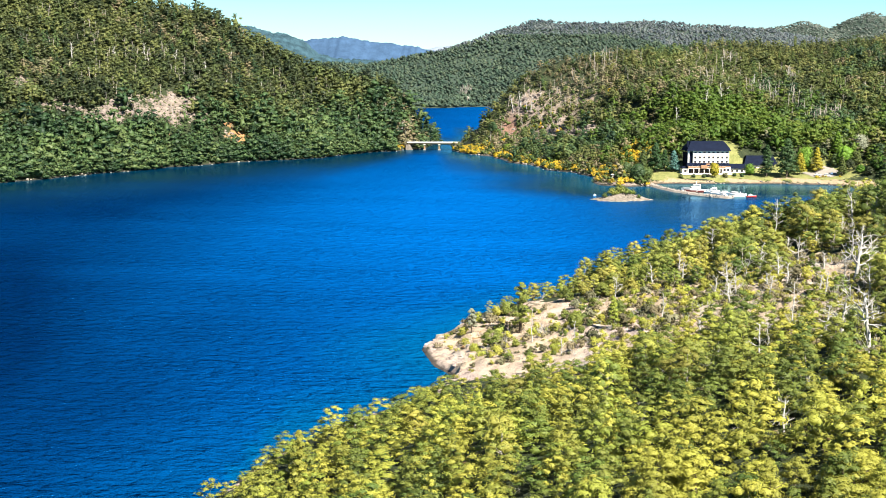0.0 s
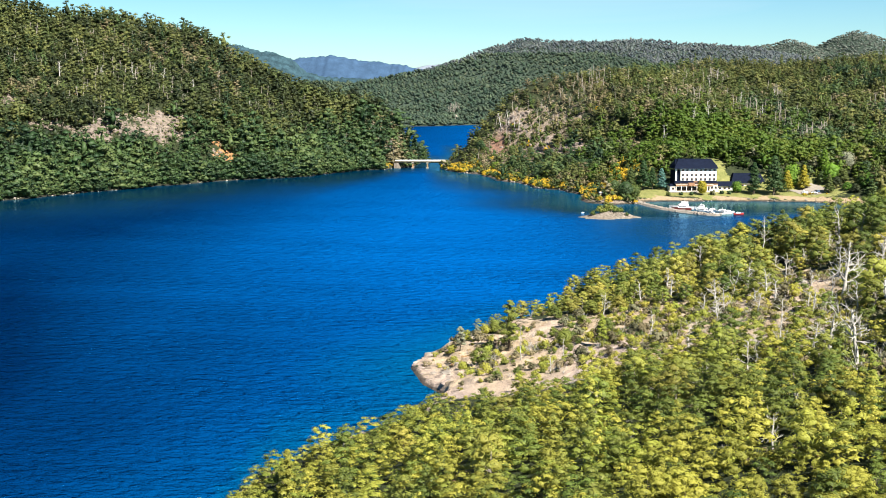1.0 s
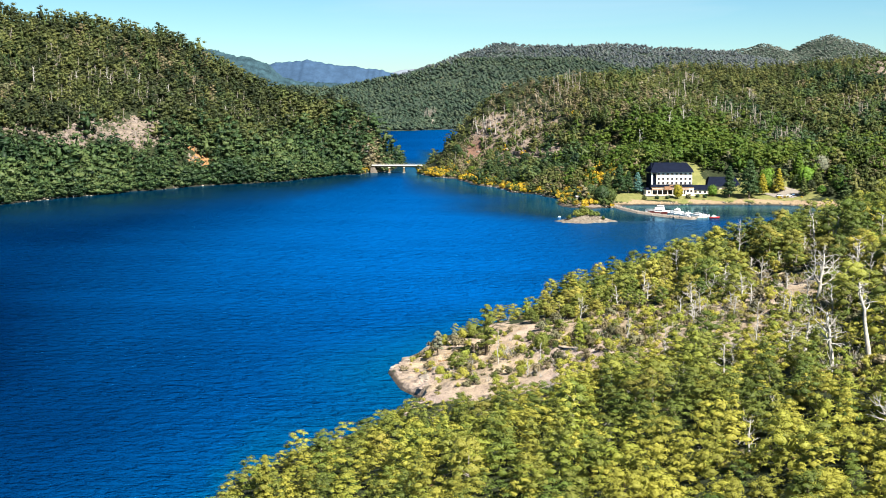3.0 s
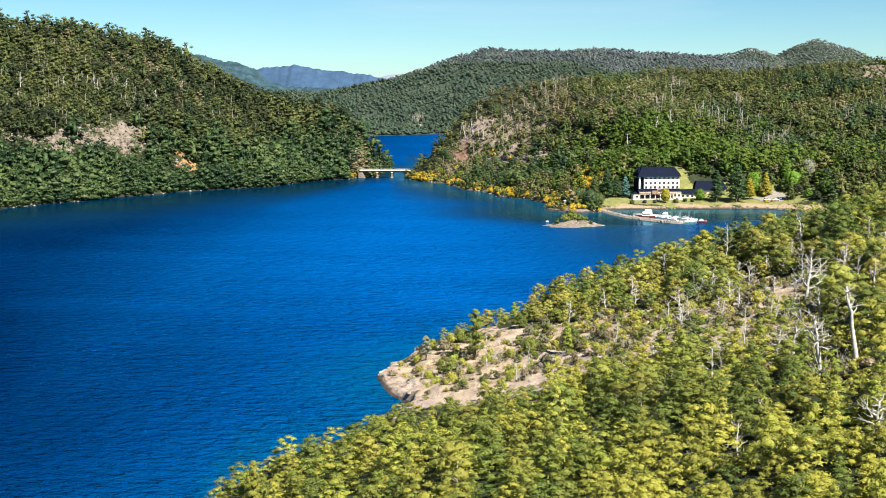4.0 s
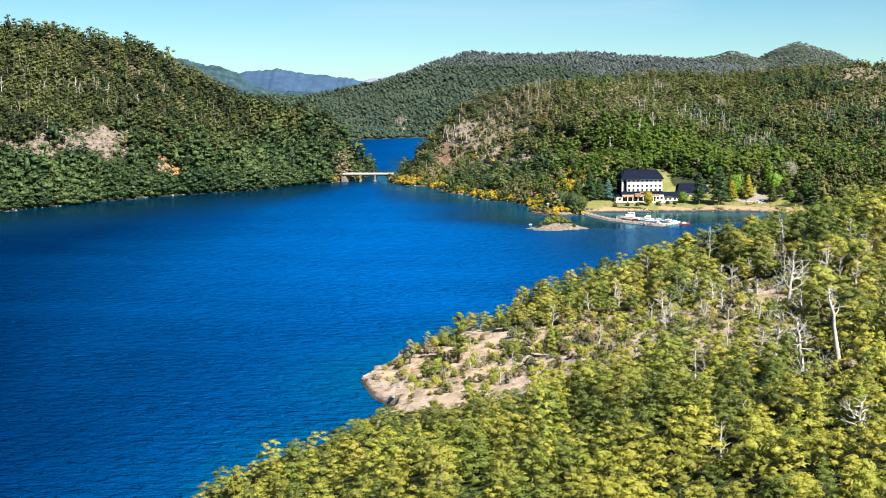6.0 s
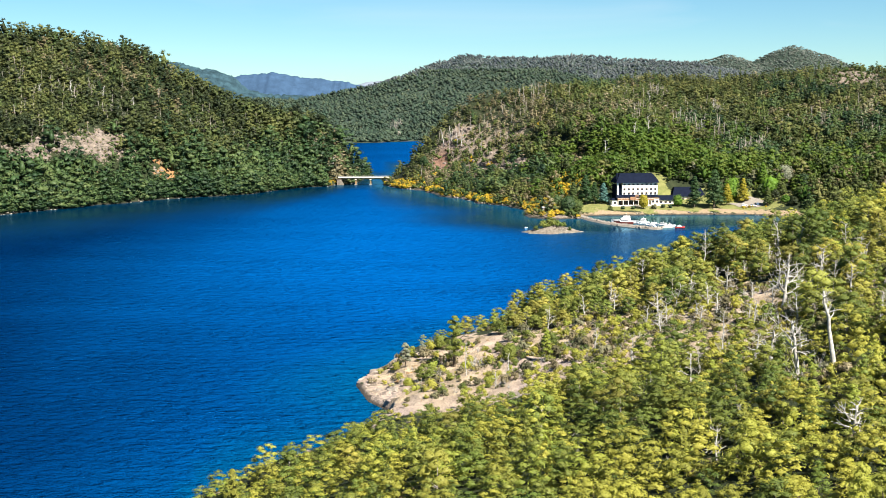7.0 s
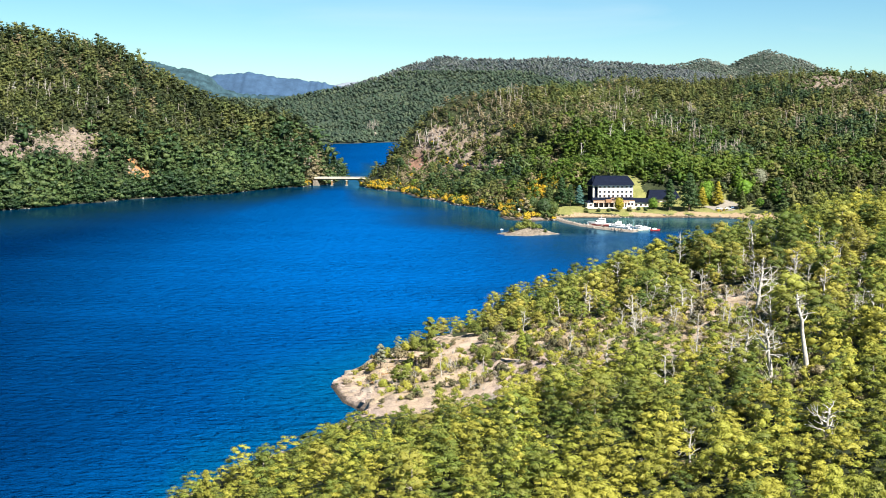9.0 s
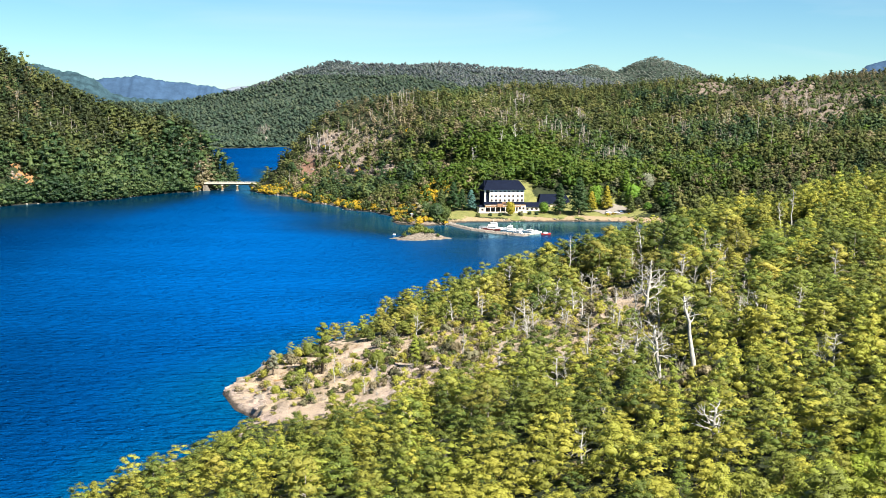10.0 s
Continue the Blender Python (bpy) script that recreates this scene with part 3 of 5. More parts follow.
def joined(pieces):
    """One pair of arrays out of many."""
    vs, fs, ns, k = [], [], [], 0
    for v, f, *n in pieces:
        vs.append(v)
        fs.append(f + k)
        ns += n
        k += len(v)
    return (np.concatenate(vs), np.concatenate(fs), *([np.concatenate(ns)] if ns else []))


def unit(v):
    return v / (np.linalg.norm(v, axis=1)[:, None] + 1e-9)


def pad(rng, level, c, radii, rough, heart=0.0):
    v, f = ICO[level]
    k = 1 + rough * (rng.random(len(v)) - 0.5) * 2
    at = v * k[:, None] * radii + c
    return at, f, unit(0.8 * unit(v / radii) + 0.4 * unit(at - np.array([0, 0, heart])))


def sprays(rng, n, c, radii, size, low=-0.35, flat=0.3, jitter=0.28, heart=0.0, stir=0.22):
    """Leafy sprays: slim triangles that stand off the outside of a pad, shaded as one soft clump."""
    z = rng.uniform(low, 1, n)
    a = rng.uniform(0, 2 * np.pi, n)
    s = np.sqrt(np.maximum(0, 1 - z * z))
    nrm = np.stack([s * np.cos(a), s * np.sin(a), z], 1)
    at = nrm * radii * rng.uniform(0.92, 1.1, n)[:, None] + c
    out = nrm / radii
    out /= np.linalg.norm(out, axis=1)[:, None]
    out = out + rng.normal(0, jitter, (n, 3)) + np.array([0, 0, flat])
    out /= np.linalg.norm(out, axis=1)[:, None]
    way = np.stack([nrm[:, 0], nrm[:, 1], nrm[:, 2] * 0.2], 1) + rng.normal(0, 0.55, (n, 3))
    way -= out * (way * out).sum(1)[:, None]
    way /= np.linalg.norm(way, axis=1)[:, None] + 1e-9
    side = np.cross(out, way)
    L = size * rng.uniform(0.6, 1.3, n)[:, None]
    v = np.stack([at - way * L * 0.45 - side * L * 0.3, at - way * L * 0.45 + side * L * 0.3, at + way * L * 0.6], 1).reshape(-1, 3)
    soft = unit(0.75 * unit(nrm / radii) + 0.4 * unit(at - np.array([0, 0, heart])) + np.array([0, 0, 0.12]) + rng.normal(0, stir, (n, 3)))
    f = np.arange(3 * n).reshape(-1, 3)
    back = (np.cross(v[1::3] - v[0::3], v[2::3] - v[0::3]) * soft).sum(1) < 0
    f[back] = f[back][:, ::-1]
    return v, f, np.repeat(soft, 3, 0)


def tube(points, radii, sides=5):
    """A tapered limb along points."""
    P = np.asarray(points, float)
    d = np.gradient(P, axis=0)
    d /= np.linalg.norm(d, axis=1)[:, None] + 1e-9
    ref = np.where(np.abs(d[:, 2:3]) > 0.9, np.array([[1.0, 0, 0]]), np.array([[0, 0, 1.0]]))
    u = np.cross(d, ref)
    u /= np.linalg.norm(u, axis=1)[:, None]
    w = np.cross(d, u)
    a = np.arange(sides) * 2 * np.pi / sides
    V = P[:, None] + (u[:, None] * np.cos(a)[None, :, None] + w[:, None] * np.sin(a)[None, :, None]) * np.asarray(radii)[:, None, None]
    n = len(P)
    f = []
    for i in range(n - 1):
        for j in range(sides):
            a0, a1 = i * sides + j, i * sides + (j + 1) % sides
            f += [(a0, a1, a1 + sides), (a0, a1 + sides, a0 + sides)]
    return V.reshape(-1, 3), np.array(f)


def crown(rng, kind, h, r, pads, level, leaves, size, stir=0.22):
    """The leafy part of a tree h high and r wide; kind: layered, cone, round, cloud, spindle."""
    core = {"cone": 0.22, "layered": 0.3, "round": 0.5, "cloud": 0.25, "spindle": 0.7}[kind]
    heart = 0.4 * h
    out = [] if size < 0.6 else [pad(rng, 0, np.array([0, 0, h * 0.45]), np.array([r * core, r * core, h * (0.45 if kind == "spindle" else 0.36)]), 0.1, heart)]
    if kind == "spindle":
        out.append(sprays(rng, leaves, np.array([0, 0, h * 0.45]), np.array([r * 0.7, r * 0.7, h * 0.45]), size, heart=heart, stir=stir))
    low = 0.06 if size > 0.9 else 0.22 if kind == "cloud" else 0.16
    for i in range(pads):
        t = (i + rng.uniform(0.2, 0.8)) / pads
        a = i * 2.4 + rng.uniform(-0.5, 0.5)
        if kind == "cone":
            z, reach, p = h * (0.12 + 0.86 * t), r * (1 - t) ** 0.8, r * (0.50 - 0.30 * t)
            radii = np.array([p, p, p * 0.55 + 0.1 * h / pads])
            reach *= 0.68
        elif kind == "layered":
            z, p = h * (low + (0.94 - low) * t ** 0.8), r * rng.uniform(0.34, 0.52) * (1.05 - 0.4 * t)
            reach = r * 0.76 * math.sqrt(max(0.03, 1 - t ** 2.0)) * rng.uniform(0.7, 1.1)
            radii = np.array([p, p, p * rng.uniform(0.4, 0.6)])
        elif kind == "cloud":
            z, p = h * (low + (0.9 - low) * t), r * rng.uniform(0.34, 0.54) * (1.05 - 0.25 * t)
            reach = r * 0.68 * math.sqrt(max(0.05, 1 - t ** 2)) * rng.uniform(0.75, 1.1)
            radii = np.array([p, p, p * rng.uniform(0.5, 0.75)])
        else:
            z, p = h * (0.18 + 0.64 * t), r * rng.uniform(0.5, 0.65)
            reach = r * 0.55 * math.sqrt(max(0.05, 1 - (1.6 * t - 0.7) ** 2))
            radii = np.array([p, p, p * 0.8])
        c = np.array([reach * math.cos(a), reach * math.sin(a), z])
        out.append(pad(rng, level, c, radii * (0.76 if size < 0.6 else 0.74 if level == 0 else 0.9), 0.22, heart))
        if leaves:
            out.append(sprays(rng, leaves, c, radii, size, -0.35, 0.25, 0.2, heart, stir))
    return joined(out)


def trunk(rng, h, r, limbs=4, sides=5):
    lean = rng.uniform(-0.06, 0.06, 2) * h
    pts = [(0, 0, -0.6), (lean[0] * 0.2, lean[1] * 0.2, h * 0.3), (lean[0] * 0.6, lean[1] * 0.6, h * 0.6), (lean[0], lean[1], h * 0.9)]
    out = [tube(pts, [r, r * 0.8, r * 0.5, r * 0.12], sides)]
    for k in range(limbs):
        z = h * rng.uniform(0.25, 0.65)
        a = k * 2.4 + rng.uniform(0, 1)
        L = h * rng.uniform(0.18, 0.3)
        out.append(tube([(0, 0, z), (L * 0.5 * math.cos(a), L * 0.5 * math.sin(a), z + L * 0.25), (L * math.cos(a), L * math.sin(a), z + L * 0.6)], [r * 0.4, r * 0.28, r * 0.1], 4))
    return joined(out)


def planted(pieces, places):
    """Copies of shapes at places (x, y, z, turn, scale, stretch, shape), as one pair of arrays."""
    vs, fs, ns, tones, k = [], [], [], [], 0
    P = np.asarray(places)
    for s, (v, f, *nrm) in enumerate(pieces):
        Q = P[P[:, 6] == s]
        if not len(Q):
            continue
        c, sn = np.cos(Q[:, 3])[:, None], np.sin(Q[:, 3])[:, None]
        x = (v[None, :, 0] * c - v[None, :, 1] * sn) * Q[:, 4:5] + Q[:, 0:1]
        y = (v[None, :, 0] * sn + v[None, :, 1] * c) * Q[:, 4:5] + Q[:, 1:2]
        z = v[None, :, 2] * Q[:, 4:5] * Q[:, 5:6] + Q[:, 2:3]
        vs.append(np.stack([x, y, z], -1).reshape(-1, 3))
        fs.append((f[None] + np.arange(len(Q))[:, None, None] * len(v)).reshape(-1, 3) + k)
        k += len(Q) * len(v)
        tones.append(np.repeat(lattice(Q[:, 0], Q[:, 1], 3), len(v)))
        for w in nrm:
            ns.append(np.stack([w[None, :, 0] * c - w[None, :, 1] * sn, w[None, :, 0] * sn + w[None, :, 1] * c, w[None, :, 2] + 0 * c], -1).reshape(-1, 3))
    return np.concatenate(vs), np.concatenate(fs), np.concatenate(ns) if ns else None, np.concatenate(tones)


def scatter(rng, x0, x1, y0, y1, step):
    X, Y = np.meshgrid(np.arange(x0, x1, step, dtype=float), np.arange(y0, y1, step, dtype=float))
    X[1::2] += step / 2
    X, Y = X.ravel() + rng.uniform(-0.42, 0.42, X.size) * step, Y.ravel() + rng.uniform(-0.42, 0.42, X.size) * step
    a = np.degrees(np.arctan2(X, Y))
    m = (a > -24.5) & (a < 29)
    return X[m], Y[m]


def sown(rng, x, y, z, shapes, lo, hi, tall=(0.85, 1.2)):
    n = len(x)
    return np.stack([x, y, z - 0.3, rng.uniform(0, 6.28, n), rng.uniform(lo, hi, n), rng.uniform(*tall, n), rng.integers(0, shapes, n)], 1)


def wood(name, mat, pieces, places, label):
    tagged(new(name, leafy(name, planted(pieces, places), mat)), label, "forest", kind="stuff")


def in_sight(x, y, z, tall):
    """Whether a tree of that height shows over the land before it, as seen from the lookout."""
    n = len(azimuths)
    G = (gz.reshape(-1, n) + np.where(gd.reshape(-1, n) > 3, np.clip(rings / 120, 0, 6)[:, None], 0) - EYE) / np.maximum(rings, 0.1)[:, None]
    G[:14] = -9
    top = np.maximum.accumulate(G, 0)
    r, a = np.hypot(x, y), np.degrees(np.arctan2(x, y))
    i = np.clip(np.searchsorted(rings, r - 14) - 1, 0, len(rings) - 1)
    j = np.clip(np.searchsorted(azimuths, a), 0, len(azimuths) - 1)
    return (z + tall - EYE) / r > top[i, j]


rng = np.random.default_rng(4)
NEAR = [crown(rng, "layered", 8.0, 3.3, 22, 0, 46, 0.40, 0.14) for k in range(5)] + [crown(rng, "cone", 9.5, 2.8, 22, 0, 46, 0.38, 0.14) for k in range(2)]
MID = [crown(rng, "layered", 8.0, 3.3, 12, 0, 21, 0.55, 0.14) for k in range(5)] + [crown(rng, "cone", 9.5, 2.8, 13, 0, 18, 0.5, 0.14) for k in range(2)]
HILL = [crown(rng, "layered", 11, 5.2, 7, 0, 14, 1.0, 0.13) for k in range(2)] + [crown(rng, "cloud", 11, 5.3, 8, 0, 14, 1.0, 0.13) for k in range(6)]
HILL_CONE = [crown(rng, "cone", 15, 3.8, 9, 0, 13, 1.1, 0.15) for k in range(3)]
FAR = [crown(rng, "round", 8.0, 4.8, 2, 0, 6, 1.5, 0.25) for k in range(5)] + [crown(rng, "spindle", 10, 3.4, 0, 0, 11, 1.5, 0.25) for k in range(2)]
CLOUD = [crown(rng, "cloud", 8.5, 3.5, 14, 0, 30, 0.46, 0.14) for k in range(5)]
SCRUB = [crown(rng, "round", 2.6, 1.7, 2, 0, 9, 0.9) for k in range(4)]

# bare trees of the near slope: place, height, girth, limbs, lean, reach of the limbs, lowest limb, twigs, look
SNAGS = [
    (70, 234, 14.5, 0.52, 13, -0.12, 0.34, 0.45, 4, "tall silver-grey dead tree with stubby upper limbs"),
    (77.4, 235.6, 18.5, 0.54, 7, -0.16, 0.22, 0.6, 1, "tall leaning bare grey trunk forked at the top"),
    (86.4, 302, 17, 0.58, 15, 0.06, 0.42, 0.35, 5, "broad white dead tree with many crooked limbs"),
    (69.4, 250.5, 9.5, 0.46, 9, 0.06, 0.5, 0.25, 4, "short twisted dead tree with thick pale limbs"),
    (65.1, 274, 12.5, 0.2, 12, 0.02, 0.26, 0.2, 5, "thin whitish dead tree with fine twigs"),
    (76.8, 366, 10, 0.3, 10, 0.1, 0.42, 0.3, 6, "grey dead tree with a dense twiggy crown"),
    (87.7, 366, 10, 0.3, 10, 0.05, 0.45, 0.3, 6, "grey dead tree with spreading twigs"),
    (72, 416, 12, 0.32, 9, -0.03, 0.35, 0.4, 4, "white dead tree with upward limbs on the crest"),
    (94, 424, 16, 0.24, 14, 0.01, 0.22, 0.35, 4, "slender pale dead conifer on the crest"),
    (112.7, 400, 13, 0.4, 7, -0.12, 0.4, 0.45, 3, "crooked white dead tree above green crowns"),
    (118, 398, 11, 0.36, 6, 0.15, 0.35, 0.5, 3, "leaning white dead trunk on the crest"),
    (62.6, 181, 8.0, 0.40, 13, 0.05, 0.62, 0.3, 4, "low sprawling white dead tree among green crowns"),
    (93.1, 208, 9, 0.26, 12, 0.05, 0.4, 0.4, 6, "grey dead tree with a dense twiggy head"),
    (160, 393, 15, 0.26, 8, 0.01, 0.2, 0.5, 3, "tall slim pale dead tree on the crest"),
    (156, 392, 11, 0.26, 7, -0.1, 0.3, 0.5, 4, "pale dead tree with spreading limbs on the crest"),
    (58, 330, 8.5, 0.22, 8, 0.05, 0.4, 0.3, 5, "pale grey dead tree on the open slope"),
    (104, 330, 12, 0.32, 9, 0.08, 0.36, 0.4, 4, "white-limbed dead tree among green crowns"),
    (100, 262, 10, 0.28, 9, -0.1, 0.36, 0.4, 5, "grey dead tree half hidden by green crowns"),
    (48, 380, 9.5, 0.24, 8, -0.05, 0.35, 0.35, 4, "white dead tree among low crowns"),
    (58, 395, 10, 0.26, 8, 0.05, 0.35, 0.35, 4, "white dead tree near the crest"),
    (43, 318, 8.5, 0.18, 8, 0.02, 0.28, 0.3, 4, "thin grey dead tree by the open slope"),
    (47, 286, 10, 0.22, 8, 0.04, 0.3, 0.3, 4, "grey dead tree between beech crowns"),
    (52, 244, 9.5, 0.24, 8, -0.04, 0.3, 0.3, 5, "grey dead tree between beech crowns"),
    (44, 188, 9, 0.22, 9, 0.04, 0.3, 0.35, 6, "brown-grey dead tree with upright twigs"),
    (64, 345, 9, 0.26, 9, -0.06, 0.4, 0.3, 5, "pale dead tree beside the dry clearing"),
    (97, 345, 12, 0.34, 8, 0.04, 0.36, 0.35, 4, "stout white dead tree by the rock"),
    (120, 345, 11, 0.3, 8, -0.05, 0.36, 0.4, 4, "pale dead tree on the upper slope"),
    (10.1, 322, 12, 0.14, 7, 0.0, 0.12, 0.4, 2, "thin bare dead stem on the rocky point"),
    (-9.2, 359, 6.5, 0.11, 9, 0.0, 0.2, 0.2, 3, "thin silvery dead sapling on the point"),
    (-7.8, 360, 5.8, 0.10, 7, 0.03, 0.18, 0.2, 3, "thin silvery dead sapling on the point"),
    (20.4, 311, 8.2, 0.15, 8, 0.02, 0.25, 0.3, 3, "slim dead tree on the open rocky slope"),
    (16.9, 302, 6.0, 0.17, 8, -0.05, 0.35, 0.3, 4, "short dead tree on the open rocky slope"),
    (12.5, 330, 5.2, 0.2, 9, 0.1, 0.5, 0.3, 5, "pale twisted dead tree on the slope"),
    (36, 372, 9, 0.22, 8, 0.1, 0.4, 0.35, 4, "forked white dead tree on the point"),
]

for k in range(44):
    SNAGS.append((rng.uniform(55, 130), rng.uniform(255, 400), rng.uniform(6, 10.5), rng.uniform(0.16, 0.3), 8, rng.normal(0, 0.07), rng.uniform(0.28, 0.42), 0.3, 5, "grey dead tree with bare twigs on the upper slope"))

def opening(x, y):
    """The strip of bare earth on the upper slope."""
    return (np.abs(x - 0.259 * y) < 6.0) & (y > 298) & (y < 352)


# near slope
x, y = scatter(rng, -60, 260, 118, 470, 4.3)
x, y = x[~opening(x, y)], y[~opening(x, y)]
for k, s in enumerate(SNAGS):
    clear = (np.abs(x - s[0] * y / s[1]) < 1.8 + 0.11 * s[2]) & (y > s[1] - (1.5 if k < 3 else 0.4 if s[1] < 200 else 0.9) * s[2] - 3) & (y < s[1] + 3)
    x, y = x[~clear], y[~clear]
z, d = land(x, y)
bare = np.maximum(bare_rock(x, y), 0.85 * bare_rock(x * (1 + 11 / y), y + 11) * (x > 12) * (x < 56) * (y > 285))
keep = (d > np.where(y < 300, 3.0, 2.0)) & (rng.random(len(x)) > 0.98 * np.clip(2.4 * bare, 0, 1)) & (np.hypot(x, y) > 128)
keep &= in_sight(x, y, z, 9) | (rng.random(len(x)) < 0.1)
open_wood = np.clip(1.3 * bell(x, y, 85, 320, 45, 75), 0, 1)
keep &= rng.random(len(x)) > 0.5 * open_wood
x, y, z, bare = x[keep], y[keep], z[keep], bare[keep]
size = (0.5 + 0.75 * rng.random(len(x)) ** 1.3) * (1 + 0.6 * open_wood[keep] * rng.random(len(x))) * (1 - 0.45 * np.clip(bare * 2, 0, 1)) * (1 - 0.4 * bell(x, y, 15, 345, 48, 60)) * (1 - 0.25 * bell(x, y, 38, 388, 36, 26)) * np.clip(0.66 + 0.03 * d[keep], 0, 1) * np.where(y > 385, np.where(x > 72, 1.3, 1.12), 1)
front = np.argsort(np.hypot(x, y - 20))[:300]
rest = np.setdiff1d(np.arange(len(x)), front)
places = sown(rng, x[rest], y[rest], z[rest], 7, 1, 1, (0.72, 1.05))
places[:, 4] = size[rest]
m = rng.random(len(places)) + 0.5 * fbm(places[:, 0], places[:, 1], 18, 2, 91) - 0.2 * bell(places[:, 0], places[:, 1], 125, 300, 45, 120) - 0.15 * (places[:, 1] > 370) < 0.43
places[:, 6] = np.where(d[keep][rest] < 14, rng.integers(0, 5, len(places)), places[:, 6])
airy = (rng.random(len(places)) < 0.9 * np.clip(1.5 * bell(places[:, 0], places[:, 1], 75, 355, 62, 85), 0, 1))
places[airy, 6] = rng.integers(0, 5, airy.sum())
wood("open_beech_wood", M_leaf_cloud, CLOUD, places[airy & ~m], "olive green beeches with rounded leaf pads on the upper slope")
wood("southern_beech_forest", M_leaf_front, MID, places[~m & ~airy], "yellow-green southern beech trees covering the near slope")
wood("dark_beech_forest", M_leaf_shade, MID, places[m & ~airy], "deeper green beech trees among the near slope's forest")
STEM = [trunk(rng, 8.0, 0.16, 5, 4) for k in range(5)]
wood("open_wood_trunks", M_stem, STEM, places[airy], "pale grey trunks and limbs of the open beech wood")
wood("dark_open_wood", M_leaf_shade, CLOUD, places[airy & m], "dark green rounded trees among the open wood")

beeches = []
for k, shape in enumerate(NEAR):
    deep = k in (2, 5)
    tree = tagged(new("beech_tree"), "deep green southern beech with layered sprays on the slope" if deep else "yellow-green southern beech with layered sprays on the slope", "tree", "beeches on the near slope")
    new("trunk", mesh_from("trunk", *trunk(rng, 8.0, 0.17), M_bark)).parent = tree
    new("crown", leafy("crown", shape, M_leaf_shade if deep else M_leaf_near)).parent = tree
    beeches.append(tree)
for k, i in enumerate(front):
    m = pose(x[i], y[i], z[i] - 0.3, rng.uniform(-4, 4), rng.uniform(-4, 4), rng.uniform(0, 360)) @ Matrix.Diagonal((size[i], size[i], size[i] * rng.uniform(0.75, 1.08), 1))
    if k < len(beeches):
        beeches[k].matrix_basis = m
    else:
        copy_thing(beeches[k % len(beeches)], m @ Matrix.Diagonal(tuple(1 / s for s in beeches[k % len(beeches)].scale) + (1,)))

# western hill
x, y = scatter(rng, -620, -40, 740, 1330, 5.8)
z, d = land(x, y)
sx, sy = rng.uniform(-400, -60, 30000), rng.uniform(780, 1200, 30000)
sd = land(sx, sy)[1]
ok = np.nonzero((sd > 0.6) & (sd < 9))[0][:520]
x, y = np.concatenate([x, sx[ok]]), np.concatenate([y, sy[ok]])
z, d = land(x, y)
keep = (d > 0.8) & (rng.random(len(x)) > np.clip(1.45 * bare_rock(x, y + 8) + 0.9 * fbm(x, y, 16, 2, 33) - 0.1, 0, 0.96) * (bare_rock(x, y + 8) > 0.12)) & (x < -52) & (bell(x, y, -90, 1177, 10, 9) < 0.35) & (in_sight(x, y, z, 8) | (rng.random(len(x)) < 0.03))
x, y, z, d = x[keep], y[keep], z[keep], d[keep]
size = (0.78 + 0.85 * rng.random(len(x)) ** 1.8) * np.where(z > 60, 0.95, 1) * (1 - 0.3 * bell(x, y, -290, 1030, 80, 40)) * (1 + 0.25 * (d < 60)) * (1 - 0.5 * bell(x, y, -222, 1036, 9, 12))
kind = rng.random(len(x)) * 0.9 + 0.7 * fbm(x, y, 60, 3, 8)
shore = d < 26 + 34 * rng.random(len(x))
tip = rng.random(len(x)) < 0.75 * bell(x, y, -82, 1205, 34, 36)
kind, shore = np.where(tip, 1.0, kind), shore & ~tip
for name, m, mat, shapes, label in (
        ("hillside_forest", (kind < 0.84) & ~shore, M_leaf_hill, HILL, "dense mixed green forest on the western hill"),
        ("shore_forest", (kind < 0.80) & shore, M_leaf_dark, HILL, "dark green trees along the western shore"),
        ("hillside_conifers", ((kind >= 0.84) & (kind < 0.95) & ~shore) | ((kind >= 0.80) & shore), M_leaf_dark, HILL_CONE, "dark cypress trees among the western forest"),
        ("dry_trees", (kind >= 0.95) & ~shore, M_leaf_dry, HILL, "grey-brown half-dead trees on the western hill")):
    p = sown(rng, x[m], y[m], z[m], len(shapes), 1, 1, (0.68, 1.05))
    p[:, 4] = size[m] * np.clip(0.62 + 0.06 * d[m], 0, 1) * (1.15 if name == "shore_forest" else 0.75 if name == "dry_trees" else 0.85 if "conifers" in name else 1)
    wood(name, mat, shapes, p, label)

# eastern hill
x, y = scatter(rng, -50, 720, 840, 1440, 5.9)
z, d = land(x, y)
ahead = np.where(x < 100, 1 + 15 / y, 1)
keep = (d > 3) & (rng.random(len(x)) > np.clip(1.4 * np.maximum(bare_rock(x, y), 0.95 * bare_rock(x * ahead, y * ahead)), 0, 1)) & (terrace(x, y) < 0.45) & (x > -46) & (x < 0.53 * y) & (in_sight(x, y, z, 8) | (rng.random(len(x)) < 0.03))
keep &= ~((x > 160) & (x < 205) & (y < np.where(x < 176, 945, 917))) & ~((x > 225) & (x < 258) & (y < 906))
keep &= rng.random(len(x)) > 1.1 * bell(x, y, 104, 950, 17, 42)
keep &= ~((np.abs(x - 0.3331 * y) < 27) & (y > 1196) & (y < 1262) & (rng.random(len(x)) < 0.93))
keep &= ~((d < 17) & (x < 108) & (rng.random(len(x)) < 0.75))
keep &= rng.random(len(x)) > np.clip(1.1 * bell(x, y, 36, 1120, 56, 75, 0), 0, 0.36)
x, y, z, d = x[keep], y[keep], z[keep], d[keep]
knoll = np.clip(1.6 * bell(x, y, 168, 1010, 60, 70, 0) + 0.8 * bell(x, y, 250, 940, 120, 40), 0, 1)
